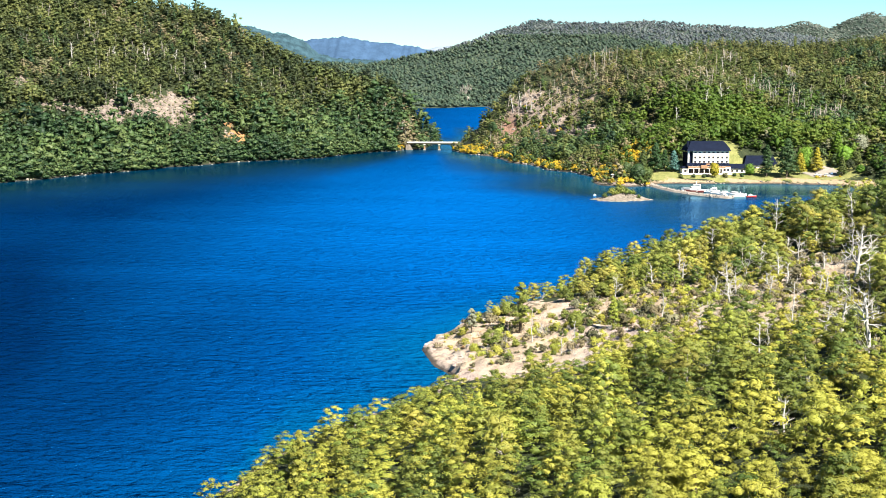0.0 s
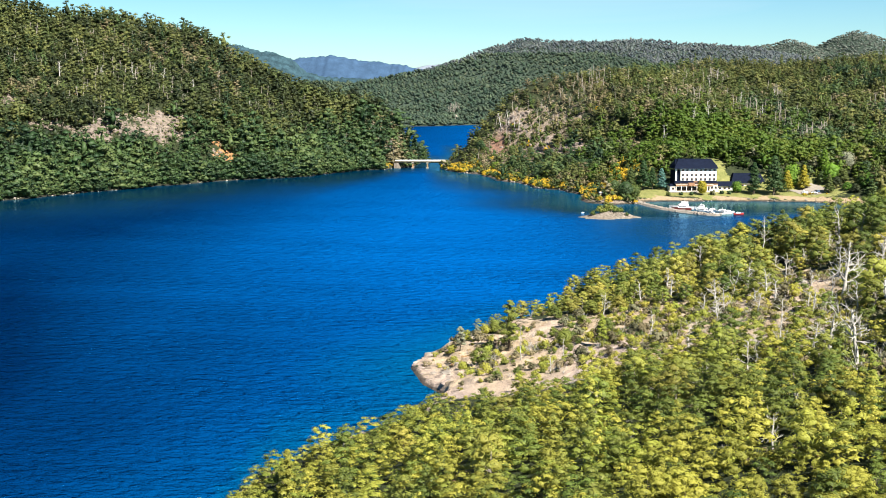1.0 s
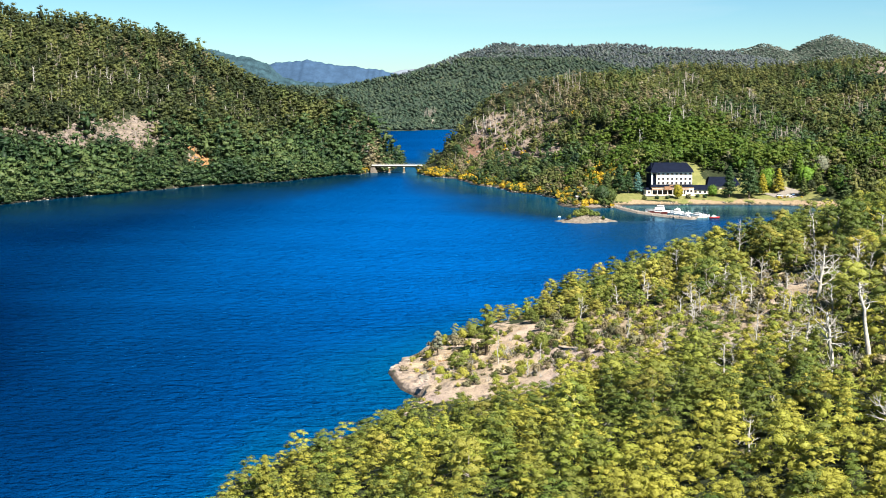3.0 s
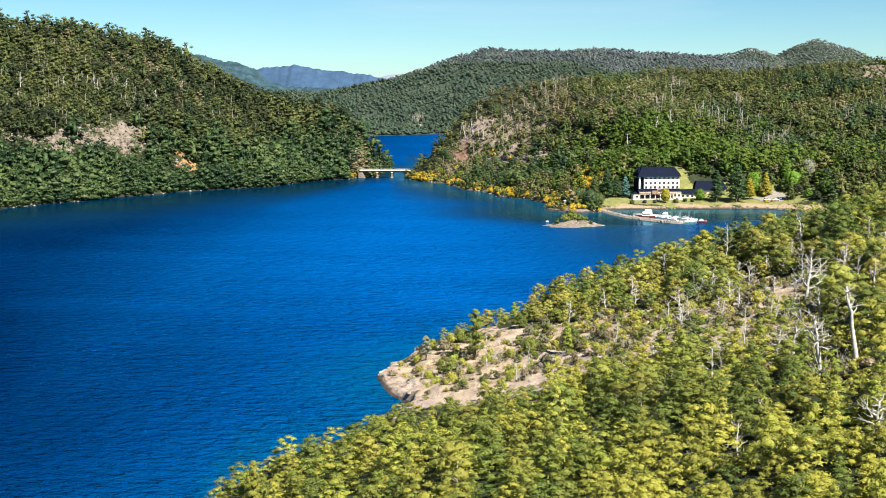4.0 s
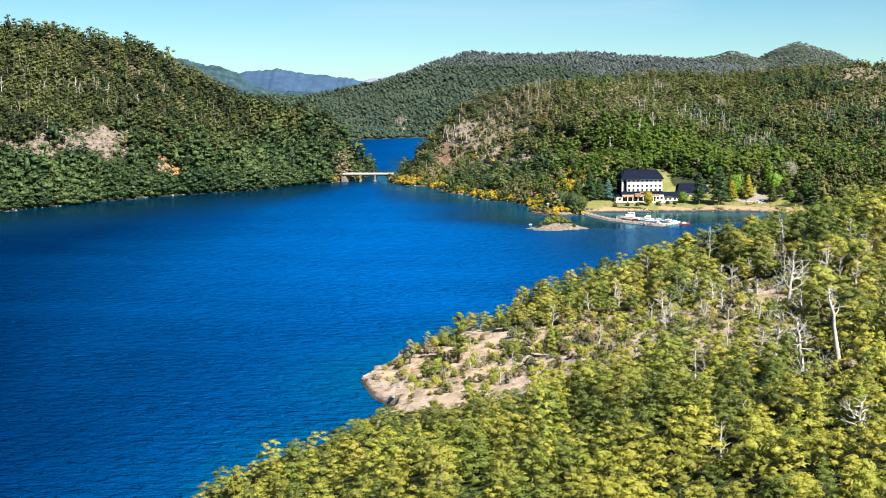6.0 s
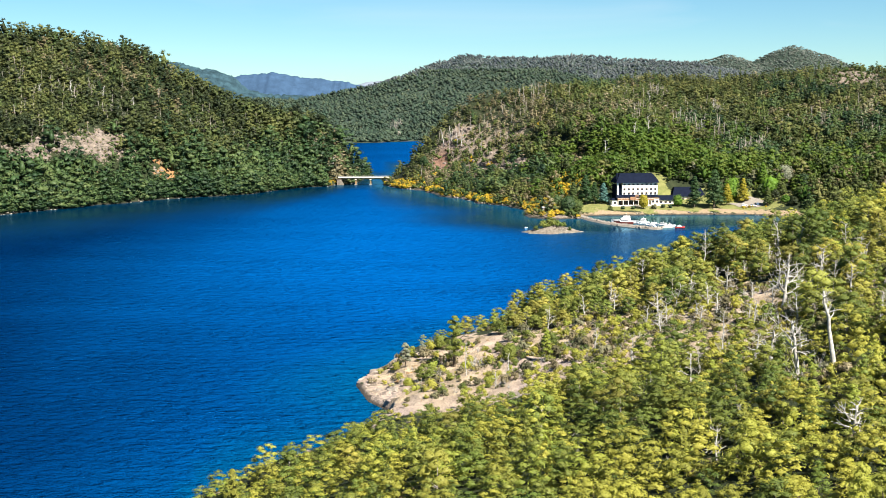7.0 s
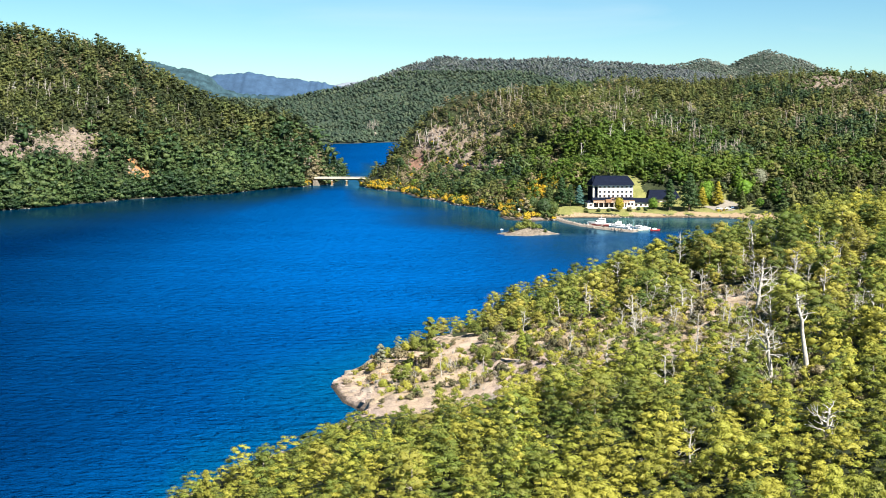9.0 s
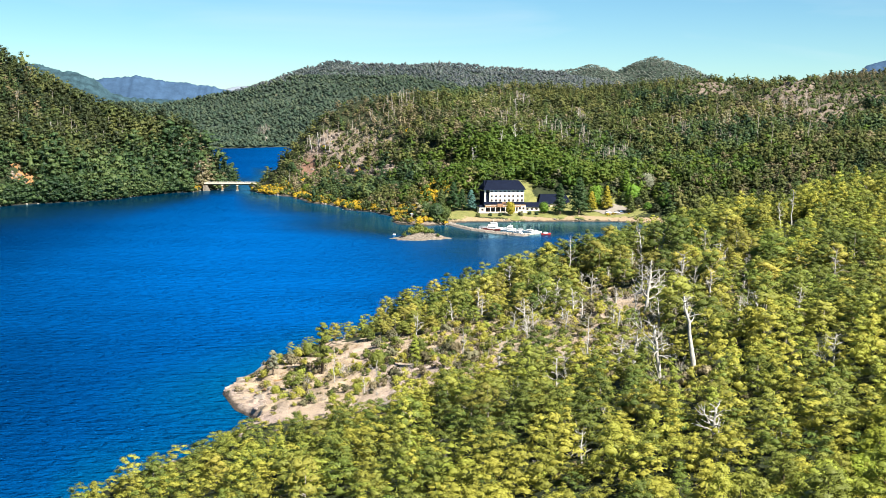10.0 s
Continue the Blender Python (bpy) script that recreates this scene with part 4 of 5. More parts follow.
brown = np.clip(1.2 * bell(x, y, 45, 1190, 60, 75) + 0.9 * bell(x, y, 500, 1150, 80, 90), 0, 1)
kind = rng.random(len(x)) * 0.95 + 0.75 * fbm(x, y, 70, 3, 9)
size = (0.70 + 0.75 * rng.random(len(x)) ** 1.8) * (1 - 0.3 * np.clip((z - 80) / 15, 0, 1)) * (1 - 0.35 * brown) * (1 + 0.12 * knoll)
a = (rng.random(len(x)) < knoll)
b = ~a & (kind > 0.86 - 0.68 * brown)
c = ~a & ~b & (kind > 0.68)
e = ~(a | b | c) & (fbm(x, y, 60, 3, 77) > 0.13)
for name, m, mat, shapes, label in (
        ("dark_eastern_forest", e, M_leaf_dark, HILL, "deep green trees in patches on the eastern hill"),
        ("eastern_forest", ~(a | b | c | e), M_leaf_east, HILL, "mixed green forest on the eastern hill behind the hotel"),
        ("knoll_forest", a, M_leaf_fresh, HILL, "fresh green forest on the knoll behind the hotel"),
        ("eastern_conifers", c, M_leaf_olive, HILL_CONE, "olive green cypress trees on the eastern hill"),
        ("eastern_dry_trees", b, M_leaf_dry, HILL, "grey-brown half-dead trees on the eastern hill")):
    p = sown(rng, x[m], y[m], z[m], len(shapes), 1, 1, (0.68, 1.05))
    p[:, 4] = size[m] * (0.8 if "dry" in name else 1)
    wood(name, mat, shapes, p, label)

# scrub on bare ground and along the shores
x, y = scatter(rng, -420, 560, 760, 1330, 3.3)
z, d = land(x, y)
w = np.clip(1.6 * bare_rock(x, y), 0, 0.7) + np.where((d < 20) & (x > -45) & (x < 112), 0.75, 0) + np.where((d < 11) & (x < -50), 0.95, 0) + 0.7 * bell(x, y, 40, 1130, 70, 80) + 0.6 * bell(x, y, 104, 950, 17, 42)
keep = (d > 1.5) & (rng.random(len(x)) < w) & ((terrace(x, y) < 0.3) | (d < 2)) & in_sight(x, y, z, 3) & ~((bare_rock(x, y) > 0.5) & (x > -20) & (x < 120) & (rng.random(len(x)) < 0.85))
x, y, z = x[keep], y[keep], z[keep]
kind = rng.random(len(x)) + 0.4 * fbm(x, y, 25, 3, 41)
wood("green_scrub", M_leaf_olive, SCRUB, np.concatenate([sown(rng, x[m], y[m], z[m], 4, lo, hi) for m, lo, hi in (((kind < 0.6) & (x < -60), 0.35, 1.15), ((kind < 0.6) & (x >= -60), 0.5, 2.0))]), "low olive green scrub on rocky ground and shores")
wood("dry_scrub", M_leaf_dry, SCRUB, sown(rng, x[kind >= 0.6], y[kind >= 0.6], z[kind >= 0.6], 4, 0.4, 1.2), "low grey-brown scrub on rocky ground and shores")

# undergrowth of the near slope
x, y = scatter(rng, -20, 150, 150, 430, 2.1)
z, d = land(x, y)
free = sum(((np.abs(x - s[0] * y / s[1]) < 2.4 + 0.13 * s[2]) & (y > s[1] - 0.9 * s[2] - 5) & (y < s[1] + 4)).astype(float) for s in SNAGS)
keep = (d > 4) & (rng.random(len(x)) < 0.09 * np.clip(bare_rock(x, y) * 1.5 - 1.2 * bell(x, y, -9, 340, 10, 24), 0, 1) + 0.55 * np.clip(1.4 * bell(x, y, 82, 325, 48, 75), 0, 1) + 0.9 * np.clip(free, 0, 1) * (bare_rock(x, y) < 0.3)) & in_sight(x, y, z, 3) & ~(opening(x, y) & (y > 316))
x, y, z = x[keep], y[keep], z[keep]
LOW = [crown(rng, "round", 1.7, 1.2, 3, 0, 22, 0.48) for k in range(4)]
kind = rng.random(len(x)) + 0.4 * fbm(x, y, 14, 3, 43)
for name, m, mat, label in (("slope_scrub", kind < 0.45, M_leaf_cloud, "low olive scrub under the open wood"), ("dark_scrub", (kind >= 0.45) & (kind < 0.62), M_leaf_shade, "low dark green scrub under the open wood"),
                            ("brown_scrub", kind >= 0.62, M_leaf_dry, "dry grey-brown scrub on the open slope")):
    wood(name, mat, LOW, sown(rng, x[m], y[m], z[m], 4, 0.4, 1.25), label)

# far hills
x, y = scatter(rng, -900, 1900, 2250, 3760, 9.8)
z, d = land(x, y)
keep = (d > 3) & (x < 0.53 * y) & (in_sight(x, y, z, 14) | (rng.random(len(x)) < 0.1))
x, y, z = x[keep], y[keep], z[keep]
sx, sy = scatter(rng, -360, 200, 2290, 2700, 9.0)
sz, sd = land(sx, sy)
ok = (sd > 2) & (sd < 170)
x, y, z = np.concatenate([x, sx[ok]]), np.concatenate([y, sy[ok]]), np.concatenate([z, sz[ok]])
p = sown(rng, x, y, z, 7, 1, 1, (0.5, 0.85))
p[:, 4] = 1.0 + 0.9 * rng.random(len(p)) ** 1.8
wood("far_forest", M_leaf_far, FAR, p[y < 3150], "forest on the hills across the lake, blue-green with painted haze")
wood("summit_forest", M_leaf_farther, FAR, p[y >= 3150], "forest on the far summit, grey-green with painted haze")
x, y = scatter(rng, -1000, 1900, 3760, 4640, 11.5)
z, d = land(x, y)
keep = (z > 150) & in_sight(x, y, z, 16)
x, y, z = x[keep], y[keep], z[keep]
wood("distant_forest", M_leaf_twin, FAR, sown(rng, x, y, z, 7, 1.1, 1.9, (0.4, 0.65)), "distant forest along the skyline, pale with painted haze")
# ---- things ----
def part(name, data, material, parent, label=""):
    """Links a bmesh, or a pair of arrays, as one mesh under a thing or part."""
    if isinstance(data, bmesh.types.BMesh):
        me = bpy.data.meshes.new(name)
        data.to_mesh(me)
        data.free()
        me.materials.append(material)
    else:
        me = mesh_from(name, data[0], data[1], material, normals=data[2] if len(data) > 2 else None)
    ob = new(name, me)
    ob.parent = parent
    return tagged(ob, label)


def thing(name, m, label, category, group=""):
    ob = tagged(new(name), label, category, group)
    ob.matrix_basis = m
    return ob


def block(x, y, z, sx, sy, sz, bevel=0.05):
    """A box by its centre and sizes, with softened edges."""
    bm = bmesh.new()
    bmesh.ops.create_cube(bm, size=1, matrix=Matrix.Translation((x, y, z)) @ Matrix.Diagonal((sx, sy, sz, 1)))
    if bevel:
        bmesh.ops.bevel(bm, geom=bm.edges[:], offset=min(bevel, 0.3 * min(sx, sy, sz)), segments=1, affect="EDGES")
    return bm


def loft(sections, caps=True):
    """A skin over closed sections of equal length."""
    bm = bmesh.new()
    rows = [[bm.verts.new(p) for p in s] for s in sections]
    n = len(rows[0])
    for a, b in zip(rows, rows[1:]):
        for i in range(n):
            bm.faces.new((a[i], a[(i + 1) % n], b[(i + 1) % n], b[i]))
    if caps:
        bm.faces.new(rows[0][::-1])
        bm.faces.new(rows[-1])
    bmesh.ops.recalc_face_normals(bm, faces=bm.faces[:])
    return bm


def rect(x0, x1, y0, y1, z):
    return [(x0, y0, z), (x1, y0, z), (x1, y1, z), (x0, y1, z)]


def height(x, y):
    return float(land(np.array([x]), np.array([y]))[0][0])


def on_land(x, y, sink=0.2, turn=0.0):
    return pose(x, y, height(x, y) - sink, 0, 0, turn)


def window(parent, x, y, z, w, h):
    f = part("window", block(x, y, z, w, 0.22, h, 0.03), M_timber, parent)
    part("pane", block(x, y - 0.10, z, w - 0.24, 0.08, h - 0.24, 0), M_pane, f)


# hotel: three white floors over a columned gallery, a steep dark roof
hotel = thing("hotel", pose(149.8, 893, 4.9, 0, 0, 6), "large cream-white lakeside hotel with a steep dark slate roof", "hotel")
part("wall", block(1.5, 7, 8.2, 25.6, 13, 15.6), M_plaster, hotel, "cream plaster upper floors")
# the end wall has the same near-black colour as the roof
part("side_wall", block(-13.4, 7.5, 7.2, 4.0, 11, 14.4), M_slate, hotel, "near-black end wall")
part("roof", loft([rect(-16.2, 15.2, -0.9, 15, 15.7), rect(-15.0, 14.2, 0.4, 13.8, 18.0), rect(-12.6, 11.8, 3.4, 11.2, 21.6), rect(-12.0, 11.2, 5.6, 9.0, 22.2)]), M_slate, hotel, "steep dark slate hipped roof")
for row, (z, h) in enumerate(((14.6, 1.1), (11.2, 1.5), (8.3, 1.5))):
    for k in range(8):
        window(hotel, -9.7 + 3.2 * k, 0.42, z, 1.55, h)
part("gallery_roof", loft([rect(-16.5, 14.6, -3.6, 1.0, 5.6), rect(-15.5, 14.4, 0.2, 1.0, 7.3)]), M_slate, hotel, "dark sloping gallery roof")
for k in range(6):
    part("balcony", block(-9.0 + 3.9 * k, -1.6, 6.4, 2.6, 1.3, 1.1), M_timber if k == 2 else M_slate, hotel, "brown timber balcony" if k == 2 else "dark balcony")
part("balcony_rail", block(-0.6, -3.3, 5.1, 30, 0.25, 0.7), M_timber, hotel, "brown timber fascia rail")
for k in range(7):
    part("column", block(-15.2 + 3.7 * k, -3.1, 2.4, 0.45, 0.45, 4.8), M_plaster, hotel)
part("gallery_front", block(-2.2, -3.35, 4.3, 26.5, 0.3, 1.5), M_timber, hotel, "brown timber gallery front")
for k in range(2):
    part("gallery_rail", block(-2.2, -3.56, 3.7 + 1.1 * k, 26.5, 0.08, 0.14, 0), M_plaster, hotel)
part("ground_floor", block(-3.5, 1.2, 2.4, 24, 2.4, 4.7), M_dark_front, hotel, "brown entrance front with gallery shade in its colour")
part("corner_room", block(11.6, -0.6, 2.5, 5.8, 5.2, 5.0), M_plaster, hotel, "white corner room")
for dx in (-1.3, 1.3):
    window(hotel, 11.6 + dx, -3.25, 2.7, 1.7, 1.7)
for k in range(6):
    part("entrance_pane", block(-13.6 + 3.1 * k, -0.1, 2.2, 2.0, 0.12, 2.8), M_pane, hotel, "dark glazed entrance bay")
part("porch_gable", block(-4.6, -3.9, 5.0, 4.4, 1.2, 2.2), M_timber, hotel, "brown timber porch front")
part("annex", block(-17.2, 1.0, 1.9, 4.4, 7, 3.8), M_plaster, hotel, "low white annex")
part("annex_roof", loft([rect(-19.9, -14.9, -3.0, 5.0, 3.8), rect(-18.6, -15.4, -0.5, 3.0, 5.0)]), M_slate, hotel)
window(hotel, -17.2, -2.6, 2.0, 1.8, 1.6)
part("chimney", block(-14.4, 1.2, 9.4, 1.1, 1.1, 15), M_plaster, hotel, "tall white plastered chimney")
part("chimney", block(-14.6, 3.0, 20.2, 1.3, 1.3, 4.6), M_slate, hotel, "dark roof chimney")
part("wing_wall", block(20.6, 4.2, 1.7, 12.6, 7, 3.4), M_plaster, hotel, "low white side wing")
part("wing_roof", loft([rect(14.0, 27.6, -0.3, 8.4, 3.4), rect(14.6, 26.6, 3.0, 5.2, 6.4)]), M_slate, hotel, "dark slate wing roof")
for k in range(3):
    window(hotel, 17.0 + 3.4 * k, 0.6, 1.8, 1.7, 1.4)
part("terrace", block(-3, -4.4, 0.0, 36, 4.6, 0.8), M_concrete, hotel, "pale paved terrace")

hall = thing("guest_house", pose(189, 908, 5.2, 0, 0, 4), "wide low building with a dark slate roof behind conifers", "house")
part("wall", block(0, 6, 2.0, 22, 11, 5.2), M_plaster, hall)
part("roof", loft([rect(-12.4, 12.4, -0.6, 12.6, 4.4), rect(-9.6, 9.6, 4.6, 7.6, 11.0)]), M_slate, hall, "dark hipped slate roof")
for k in range(5):
    window(hall, -8 + 4 * k, 0.4, 2.4, 1.8, 1.6)

shed = thing("boathouse", on_land(81.5, 872, 0.3, 20), "small grey-white boathouse on the rocky shore", "boathouse")
part("wall", block(0, 0, 1.2, 3.2, 3.0, 2.4), M_stone, shed)
part("roof", loft([rect(-1.9, 1.9, -1.8, 1.8, 2.4), rect(-1.8, 1.8, -0.15, 0.15, 3.2)]), M_steel, shed, "grey metal gable roof")
part("door", block(0, -1.52, 1.0, 1.4, 0.12, 1.9), M_dark_front, shed)

cottage = thing("lake_cottage", on_land(-52.3, 2424, 0.3, 10), "pale timber cottage with a grey hipped roof above the shore", "house")
part("wall", block(0, 0, 2.5, 7.5, 6.5, 5), M_planks, cottage)
part("roof", loft([rect(-4.8, 4.8, -4.4, 4.4, 5), rect(-1.0, 1.0, -0.6, 0.6, 9.5)]), M_stone, cottage, "pale grey hipped roof")
part("door", block(0, -3.3, 1.2, 1.2, 0.12, 2.2), M_dark_front, cottage)
for k in range(2):
    window(cottage, -2.2 + 4.4 * k, -3.3, 3.0, 1.4, 1.6)

# bridge over the narrows
bridge = thing("road_bridge", pose(-58, 1187, 0, 0, 0, 1), "low concrete road bridge with ochre beams over the narrows", "bridge")
part("deck", block(0, 0, 6.9, 48, 8.4, 0.6), M_concrete, bridge, "pale concrete deck")
for dy in (-2.6, 0, 2.6):
    part("beam", block(0, dy, 5.9, 46, 0.5, 1.3), M_rust, bridge, "ochre steel beam")
for x in (-7.5, 6.2):
    part("pier", block(x, 0, 1.8, 1.3, 6.4, 7.4), M_rust, bridge)
    part("pier_cap", block(x, 0, 5.1, 2.0, 7.6, 0.6), M_concrete, bridge)
    part("footing", block(x, 0, 0.2, 2.6, 7.8, 1.2), M_stone, bridge)
part("abutment", loft([rect(-25, -18, -4.6, 4.6, -1), rect(-25, -21, -4.4, 4.4, 5.2)]), M_islet, bridge, "brown stone abutment")
part("abutment", loft([rect(17, 25, -4.6, 4.6, -1), rect(21, 25, -4.4, 4.4, 5.2)]), M_islet, bridge)
for dy in (-4.0, 4.0):
    part("guard_rail", block(0, dy, 8.0, 48, 0.1, 0.14, 0.02), M_steel, bridge)
    for k in range(17):
        part("rail_post", block(-24 + 3 * k, dy, 7.6, 0.12, 0.12, 0.8, 0), M_steel, bridge)


# rocks
def boulder(rng, r, flat=0.65, level=2):
    v, f = ICO[level]
    k = 1 + 0.45 * (rng.random(len(v)) - 0.5)
    v = v * k[:, None] * np.array([1, rng.uniform(0.7, 1.1), flat]) * r
    v[:, 2] = np.maximum(v[:, 2], -0.45 * r)
    return v, f


rng = np.random.default_rng(11)
ROCKS = [boulder(rng, 1.0, 0.7, 1) for k in range(5)]
x, y = rng.uniform(-420, 330, 90000), rng.uniform(700, 1215, 90000)
d = land(x, y)[1]
m = (d > -1.2) & (d < 2.5) & (fbm(x, y, 26, 3, 31) > -0.05)
x, y, d = x[m][:1500], y[m][:1500], d[m][:1500]
p = sown(rng, x, y, np.maximum(land(x, y)[0], -0.2) + 0.3, 5, 0.4, 1.5)
p[:, 4] = 0.25 + 0.9 * rng.random(len(x)) ** 3
v, f = planted(ROCKS, p)[:2]
tagged(new("shore_rocks", mesh_from("shore_rocks", v, f, M_stone, flat=True)), "pale grey rocks and boulders along the shoreline", "rocks", kind="stuff")
for bx, by, r in ((-14.6, 364, 2.3), (-6, 343, 1.5), (-9, 334, 1.9), (3, 345, 1.3), (-13, 340, 1.2), (-8, 326, 1.5), (12, 330, 1.4), (18, 340, 1.2), (33, 352, 1.6), (42, 338, 1.3), (-1, 325, 1.2), (92, 356, 1.9), (90, 351, 1.5)):
    v, f = boulder(rng, r, 0.5)
    b = tagged(new("boulder", mesh_from("boulder", v, f, M_stone, flat=True)), "pinkish-grey weathered boulder on the rocky slope", "boulder", "boulders on the point")
    b.matrix_basis = on_land(bx, by, 0.25 * r, rng.uniform(0, 360))

M_cliff = plain("pinkish_cliff_rock", (0.170, 0.138, 0.116), 0.9, 0.35, 0.25, 0.15, 0, 0.3)
CRAGS = []
for k in range(6):
    v, f = boulder(rng, 1.0, 1.1, 1)
    CRAGS.append((np.round(v * 2.2) / 2.2 * 0.4 + v * 0.6, f))
x, y = rng.uniform(-420, 130, 60000), rng.uniform(930, 1260, 60000)
d = land(x, y)[1]
m = (d > 10) & (rng.random(len(x)) < bare_rock(x, y) ** 2 * np.clip(0.3 + fbm(x, y, 20, 3, 36), 0, 1)) & ((x < -50) | (x > -20))
x, y = x[m][:520], y[m][:520]
p = sown(rng, x, y, land(x, y)[0] - 0.5, 6, 0.8, 3.0, (0.5, 1.0))
v, f = planted(CRAGS, p)[:2]
tagged(new("cliff_rocks", mesh_from("cliff_rocks", v, f, M_cliff, flat=True)), "broken pinkish-grey rocks on the bare hill slopes", "rocks", kind="stuff")

# broken rock along the edge of the point
M_slab = plain("pinkish_grey_rock", (0.27, 0.214, 0.182), 0.85, 0.35, 0.5, 0.2, 0, 0.15)
EDGE = [(-17.9, 359), (-18.8, 351), (-16.8, 343), (-14.4, 335), (-11.6, 327), (-8.6, 320)]
for k in range(22):
    t = k / 22 * (len(EDGE) - 1)
    i = int(t)
    bx = EDGE[i][0] + (t - i) * (EDGE[i + 1][0] - EDGE[i][0]) + rng.uniform(-0.6, 2.2)
    by = EDGE[i][1] + (t - i) * (EDGE[i + 1][1] - EDGE[i][1]) + rng.uniform(-0.8, 0.8)
    r = rng.uniform(0.5, 1.3)
    v, f = boulder(rng, r, rng.uniform(0.4, 0.7))
    v = v * np.array([1.0, rng.uniform(1.2, 2.0), 1.0])
    b = tagged(new("boulder", mesh_from("boulder", v, f, M_slab, flat=True)), "angular pinkish-grey rock at the edge of the point", "boulder", "boulders on the point")
    b.matrix_basis = on_land(bx, by, 0.38 * r, rng.uniform(-50, 20))

# islet
def islet_mesh(rng):
    n, rings = 56, 11
    v = []
    for j in range(rings):
        t = j / (rings - 1)
        for i in range(n):
            a = 2 * np.pi * i / n
            rr = (1 - t) ** 0.8 * (1 + 0.16 * math.sin(3 * a + 1) + 0.10 * math.sin(7 * a) + 0.07 * (rng.random() - 0.5))
            zz = -0.8 + 4.4 * t ** 0.9 * (0.8 + 0.4 * rng.random())
            lop = 0.35 * math.cos(a) * (1 - t) * (1 - t)
            v.append((19 * rr * math.cos(a) + 3.5 * t, 10 * rr * math.sin(a), zz * (1 + lop)))
    f = [(j * n + i, j * n + (i + 1) % n, (j + 1) * n + (i + 1) % n, (j + 1) * n + i) for j in range(rings - 1) for i in range(n)]
    return np.array(v), np.array(f)


v, f = islet_mesh(rng)
islet = tagged(new("islet", mesh_from("islet", v, f, M_islet, flat=True)), "small rocky islet with shrubs in the lake", "islet")
islet.matrix_basis = pose(74, 757, 0, 0, 0, 2)

# breakwater of piled stones
line = [(104, 859), (109, 830), (116, 808), (124, 794), (133, 782), (143, 771)]
core = []
for i, (bx, by) in enumerate(line):
    ax, ay = line[max(0, i - 1)]
    cx, cy = line[min(len(line) - 1, i + 1)]
    L = math.hypot(cx - ax, cy - ay)
    nx, ny = -(cy - ay) / L, (cx - ax) / L
    core.append([(bx + nx * w, by + ny * w, z) for w, z in ((-3.6, -0.8), (-1.7, 1.1), (1.7, 1.1), (3.6, -0.8))])
breakwater = thing("breakwater", pose(0, 0, 0), "low curved breakwater of piled pale stones", "breakwater")
part("core", loft(core), M_stone, breakwater)
for k in range(230):
    t = rng.uniform(0, len(line) - 1.001)
    i = int(t)
    px = line[i][0] + (t - i) * (line[i + 1][0] - line[i][0]) + rng.normal(0, 1.5)
    py = line[i][1] + (t - i) * (line[i + 1][1] - line[i][1]) + rng.normal(0, 1.5)
    if k < 5:
        stones = [] if k == 0 else stones
        stones.append(mesh_from("stone", *ROCKS[k], M_stone))
    s = new("stone", stones[k % 5])
    s.parent = breakwater
    s.matrix_basis = pose(px, py, 0.75 + rng.uniform(-0.3, 0.5), 0, 0, rng.uniform(0, 360)) @ Matrix.Scale(rng.uniform(0.35, 0.8), 4)


# boats
def hull(L, B, H, mat, parent):
    secs = []
    for t, w, keel, sheer in ((0, 0.86, 0.0, 0.85), (0.3, 1.0, -0.1, 0.88), (0.6, 0.95, -0.1, 0.98), (0.85, 0.6, 0.05, 1.12), (1.0, 0.06, 0.5, 1.25)):
        x, b = (t - 0.5) * L, B / 2 * w
        secs.append([(x, -b, H * sheer), (x, -b * 0.8, H * 0.15), (x, 0, H * keel - 0.3), (x, b * 0.8, H * 0.15), (x, b, H * sheer), (x, b * 0.8, H * sheer * 0.96), (x, -b * 0.8, H * sheer * 0.96)])
    return part("hull", loft(secs), mat, parent)


def boat(x, y, L, turn, mat, label, decks=1, group="boats at the breakwater"):
    ob = thing("motor_boat", pose(x, y, 0, 0, 0, turn), label, "boat", group)
    B, H = L * 0.31, L * 0.12
    hull(L, B, H, mat, ob)
    z = H
    for k in range(decks):
        l, b, h = L * (0.46 - 0.14 * k), B * (0.74 - 0.12 * k), L * (0.105 - 0.015 * k)
        x0 = -0.06 * L - 0.05 * L * k
        part("cabin", loft([rect(x0 - l / 2, x0 + l / 2, -b / 2, b / 2, z), rect(x0 - l / 2 * 0.95, x0 + l / 2 * 0.72, -b / 2 * 0.9, b / 2 * 0.9, z + h)]), M_gelcoat, ob)
        part("cabin_window", loft([rect(x0 - l * 0.42, x0 + l * 0.47, -b / 2 - 0.02, b / 2 + 0.02, z + h * 0.36), rect(x0 - l * 0.42, x0 + l * 0.42, -b / 2 * 0.96, b / 2 * 0.96, z + h * 0.74)]), M_pane, ob)
        z += h
    part("windscreen", block(0.2 * L, 0, H + 0.25, 0.1, B * 0.55, 0.5), M_pane, ob)
    part("mast", block(-0.1 * L, 0, z + L * 0.06, 0.09, 0.09, L * 0.13, 0), M_gelcoat, ob)
    part("bow_rail", block(0.3 * L, 0, H * 1.35, L * 0.3, B * 0.5, 0.07, 0), M_steel, ob)
    return ob


boat(127, 811, 15.5, 172, M_gelcoat, "large white cabin cruiser with a flying bridge", 2)
boat(126.5, 807.5, 12.5, 170, M_darkhull, "white motor yacht with a maroon hull", 1)
boat(139, 812, 9.5, 160, M_gelcoat, "white double-deck motor boat", 2)
boat(137, 797, 9, 150, M_gelcoat, "white open motor boat at the stones", 1)
